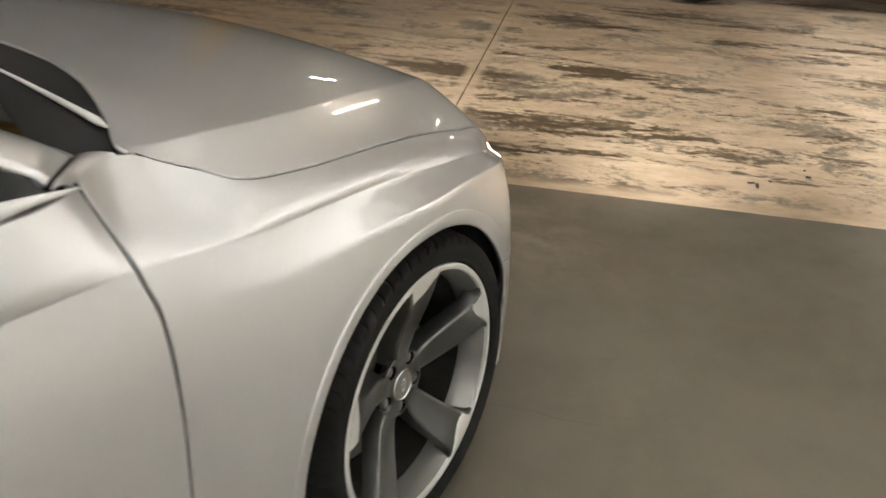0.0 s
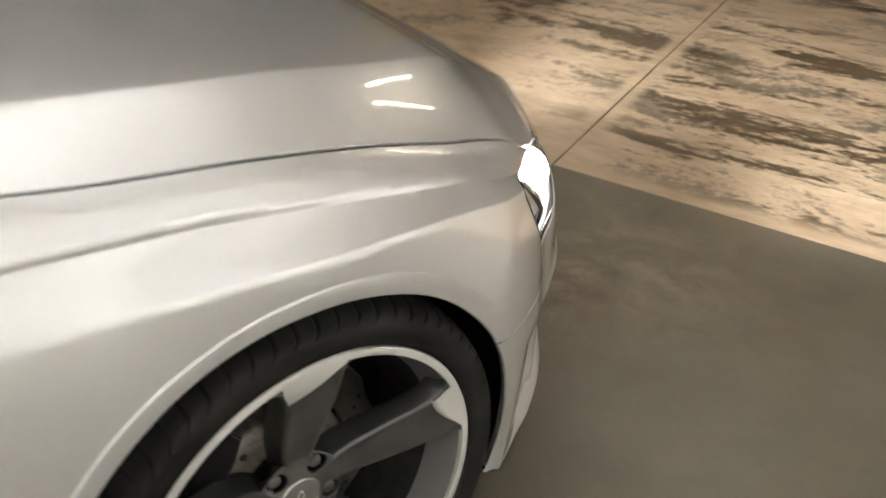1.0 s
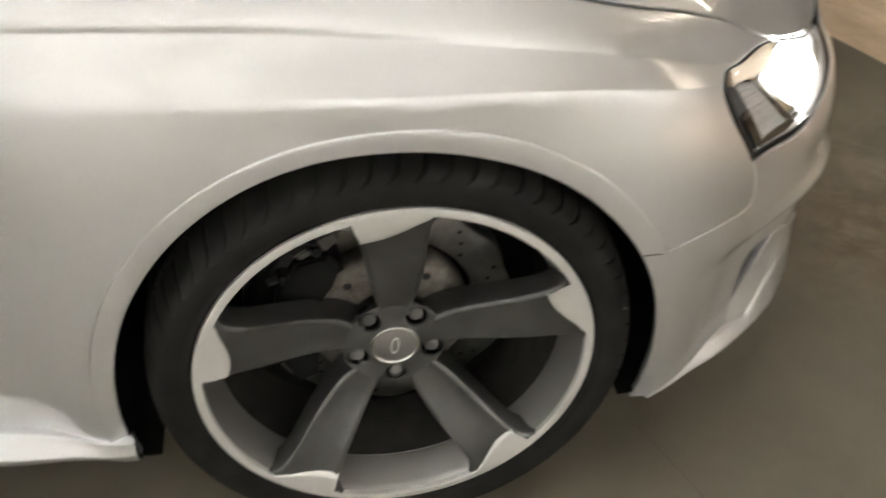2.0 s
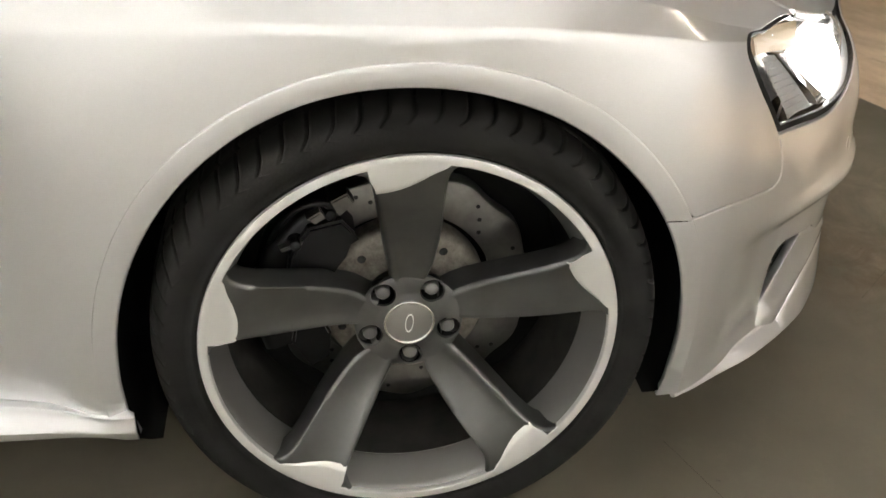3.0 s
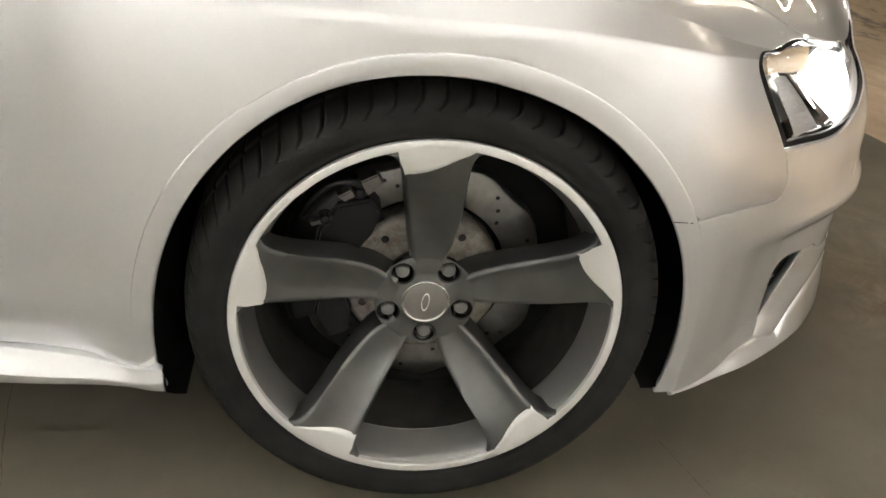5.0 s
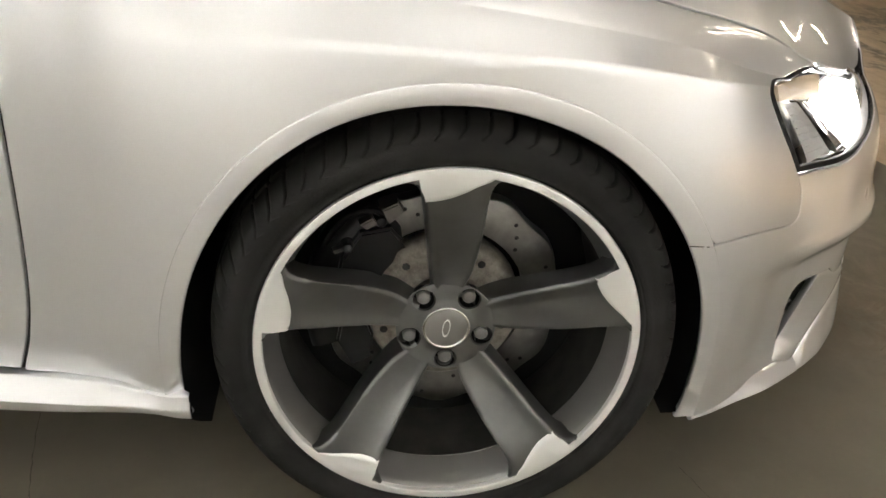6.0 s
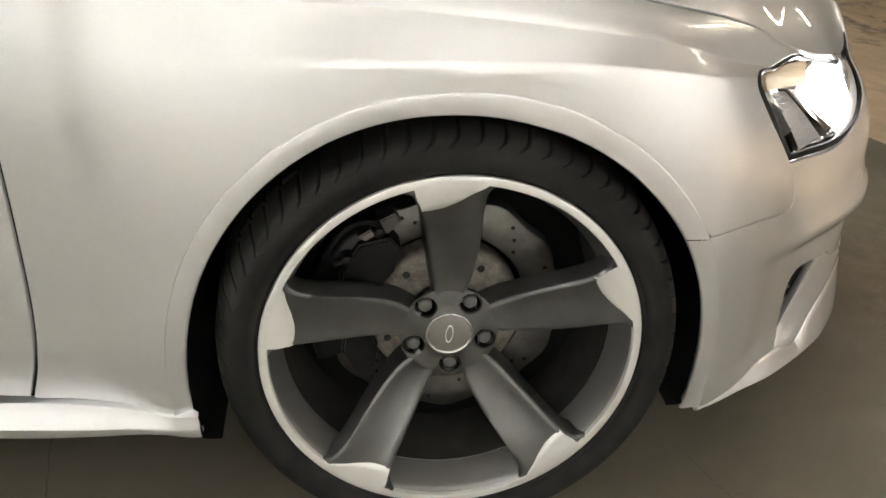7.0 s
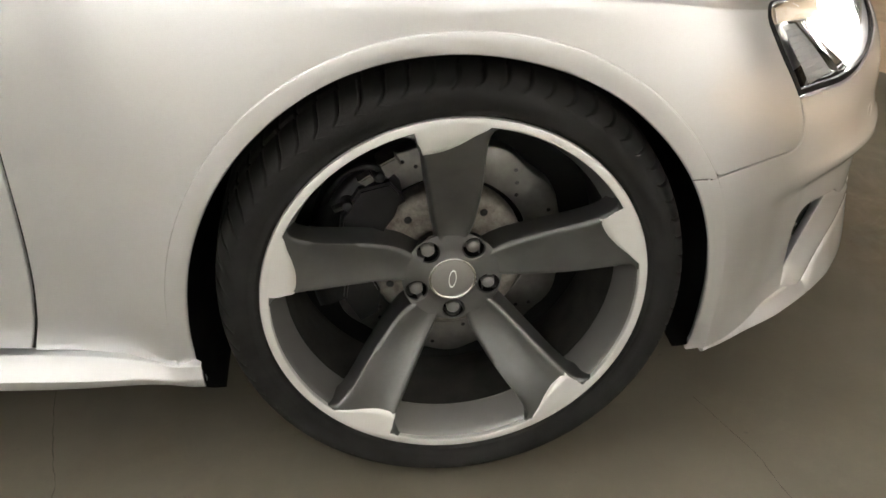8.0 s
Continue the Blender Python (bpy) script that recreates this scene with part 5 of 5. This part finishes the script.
for k in range(5):
    a = radians(-90 + 72 * k)
    c = Vector((0.056 * math.cos(a), 0, 0.056 * math.sin(a)))
    bm = bmesh.new()
    lathe(bm, [(0.0001, 0.0575), (0.007, 0.0577), (0.0094, 0.059), (0.0103, 0.0615), (0.0106, 0.075)], 6 * 4)
    for v in bm.verts:
        t = math.atan2(v.co.z, v.co.x)
        f = 1 - 0.06 * (0.5 + 0.5 * math.cos(6 * t))
        v.co.x *= f
        v.co.z *= f
    bmesh.ops.translate(bm, vec=c, verts=bm.verts)
    bmesh.ops.recalc_face_normals(bm, faces=bm.faces)
    part("wheel_bolt", bm, bolt_mat, wheel, "grey bolt cap in a round pocket")
    bm = bmesh.new()
    lathe(bm, [(0.0001, 0.0735), (0.0150, 0.0735), (0.0150, 0.0562)], 24)
    bmesh.ops.translate(bm, vec=c, verts=bm.verts)
    part("bolt_pocket", bm, plastic, wheel)
bm = bmesh.new()
lathe(bm, [(0.0001, 0.0498), (0.018, 0.0500), (0.030, 0.0508), (0.0312, 0.0515)], 60)
cap_mat = mat("cap_grey", (0.22, 0.215, 0.205), 0.35, 0.6)
cap = part("centre_cap", bm, cap_mat, wheel, "grey centre cap with a thin chrome rim")
bm = bmesh.new()
lathe(bm, [(0.0305, 0.0512), (0.0315, 0.0492), (0.0332, 0.0487), (0.0347, 0.0494), (0.0352, 0.054)], 60)
part("cap_rim", bm, chrome, wheel)
bm = bmesh.new()
lathe(bm, [(0.0052, 0.0505), (0.0056, 0.0494), (0.0064, 0.0494), (0.0068, 0.0505)], 32)
bmesh.ops.scale(bm, vec=(0.85, 1, 2.3), verts=bm.verts)
bmesh.ops.rotate(bm, cent=(0, 0, 0), matrix=Matrix.Rotation(radians(8), 3, "Y"), verts=bm.verts)
part("emblem", bm, cut_alloy, wheel, "thin plain metal emblem outline")

# brake behind the wheel
brake = wheel
bm = bmesh.new()
rows = []
for r, y in ((0.127, 0.140), (0.1275, 0.1265), (0.130, 0.1258), (0.181, 0.1258), (0.1825, 0.1270), (0.184, 0.130), (0.184, 0.152)):
    rows.append([Vector(((r + (0.0035 * math.cos(12 * a) if r > 0.17 else 0)) * math.cos(a), y, (r + (0.0035 * math.cos(12 * a) if r > 0.17 else 0)) * math.sin(a))) for a in np.linspace(0, 2 * math.pi, 144, endpoint=False)])
grid(bm, rows, True)
bmesh.ops.recalc_face_normals(bm, faces=bm.faces)
sharpen(bm, 40)
part("brake_disc", bm, steel, brake, "drilled steel brake disc")
bm = bmesh.new()
bmesh.ops.create_circle(bm, cap_ends=True, segments=10, radius=0.0032)
bmesh.ops.transform(bm, matrix=Matrix.Rotation(radians(90), 4, "X"), verts=bm.verts)
first_hole = None
for i in range(12):
    for j in range(3):
        a, r = radians(30 * i + 9 + 5.5 * j), 0.139 + 0.014 * j
        if first_hole is None:
            first_hole = hole = part("disc_hole", bm, gap, brake, "dark drilled hole")
        else:
            hole = new("disc_hole", first_hole.data)
            hole.parent = brake
        hole.location = (r * math.cos(a), 0.1252, r * math.sin(a))
bm = bmesh.new()
lathe(bm, [(0.06, 0.099), (0.100, 0.100), (0.110, 0.102), (0.1165, 0.108), (0.118, 0.118), (0.118, 0.14)], 96)
bmesh.ops.recalc_face_normals(bm, faces=bm.faces)
part("disc_bell", bm, iron, brake, "rust-stained cast disc bell")
for i in range(5):
    a = radians(54.5 + 72 * i)
    bm = bmesh.new()
    lathe(bm, [(0.0001, 0.0992), (0.0055, 0.0990), (0.0062, 0.1005)], 14)
    bmesh.ops.translate(bm, vec=(0.0945 * math.cos(a), 0, 0.0945 * math.sin(a)), verts=bm.verts)
    part("bell_hole", bm, gap, brake)
bm = bmesh.new()
lathe(bm, [(0.122, 0.10), (0.150, 0.094), (0.192, 0.094), (0.205, 0.100), (0.208, 0.13), (0.208, 0.19)], 30, 118, 196)
bmesh.ops.recalc_face_normals(bm, faces=bm.faces)
part("brake_caliper", bm, caliper_paint, brake, "black brake caliper")


def caliper_block(name, points, y0, y1, label="", bevel=0.004, material=None):
    """A thick faceted casting: its outline in the wheel's plane, from y0 back to y1."""
    bm = bmesh.new()
    a = [bm.verts.new((x, y0, z)) for x, z in points]
    b = [bm.verts.new((x * 1.02, y1, z * 1.02)) for x, z in points]
    face = bm.faces.new(a)
    for i in range(len(a)):
        j = (i + 1) % len(a)
        bm.faces.new((a[i], b[i], b[j], a[j]))
    bmesh.ops.bevel(bm, geom=list(face.edges), offset=bevel, segments=2, affect="EDGES")
    bmesh.ops.recalc_face_normals(bm, faces=bm.faces)
    part(name, bm, material or caliper_paint, brake, label, True)


caliper_block("caliper_bridge", [(-0.062, 0.128), (-0.078, 0.148), (-0.122, 0.140), (-0.150, 0.100), (-0.160, 0.050), (-0.120, 0.040), (-0.098, 0.072), (-0.076, 0.092)], 0.080, 0.125, "angular black caliper bridge")
caliper_block("caliper_bridge", [(-0.150, 0.010), (-0.118, 0.006), (-0.105, -0.030), (-0.112, -0.072), (-0.138, -0.084), (-0.160, -0.040)], 0.086, 0.125)
caliper_block("caliper_clip", [(-0.080, 0.152), (-0.060, 0.170), (-0.068, 0.184), (-0.094, 0.172)], 0.084, 0.100, "grey steel pad clip", 0.002, steel)
caliper_block("caliper_clip", [(-0.112, 0.144), (-0.098, 0.152), (-0.104, 0.162), (-0.122, 0.152)], 0.082, 0.096, "grey steel pad clip", 0.002, steel)
caliper_block("caliper_clip", [(-0.158, 0.108), (-0.128, 0.118), (-0.130, 0.123), (-0.160, 0.113)], 0.080, 0.090, "grey steel pad clip", 0.0015, steel)
for x, z in ((-0.092, 0.158), (-0.140, 0.118)):
    bm = bmesh.new()
    lathe(bm, [(0.0001, 0.076), (0.006, 0.0765), (0.0075, 0.079), (0.0075, 0.092), (0.011, 0.093), (0.011, 0.10)], 18)
    bmesh.ops.translate(bm, vec=(x, 0, z), verts=bm.verts)
    part("caliper_bolt", bm, caliper_paint, brake, "black caliper guide bolt")
bm = bmesh.new()
tube(bm, smooth_line([(-0.085, 0.09, 0.162), (-0.105, 0.082, 0.176), (-0.135, 0.084, 0.168), (-0.160, 0.092, 0.140), (-0.175, 0.11, 0.105)], 6), 0.005, 8)
part("brake_hose", bm, caliper_paint, brake, "black rubber brake hose")
# chrome ring added so that the barrel's step shows a bright line
bm = bmesh.new()
lathe(bm, [(0.2428, 0.0572), (0.2419, 0.0580), (0.2419, 0.0590), (0.2430, 0.0600)], 144)
part("barrel_bead", bm, chrome, wheel, "thin chrome ring added inside the barrel to catch a glint")
bm = bmesh.new()
lathe(bm, [(0.06, 0.16), (0.22, 0.165), (0.235, 0.17)], 60)
part("dust_shield", bm, liner, brake)

_fit = Matrix.Translation(HUB) @ WHEEL_TURN
wheel.matrix_basis = _fit


def extra_wheel(m):
    """The same wheel at another corner."""
    made = {}
    for o in (wheel, *wheel.children_recursive):
        made[o] = o.copy()
        scene.collection.objects.link(made[o])
        made[o].parent = made.get(o.parent, o.parent)
    made[wheel].matrix_basis = m


extra_wheel(Matrix.Translation((-2.75, 0.004, HUB.z)))
for cx in (0.0, -2.75):
    extra_wheel(Matrix.Translation((cx, 2 * YC - 0.004, HUB.z)) @ Matrix.Rotation(math.pi, 4, "Z"))
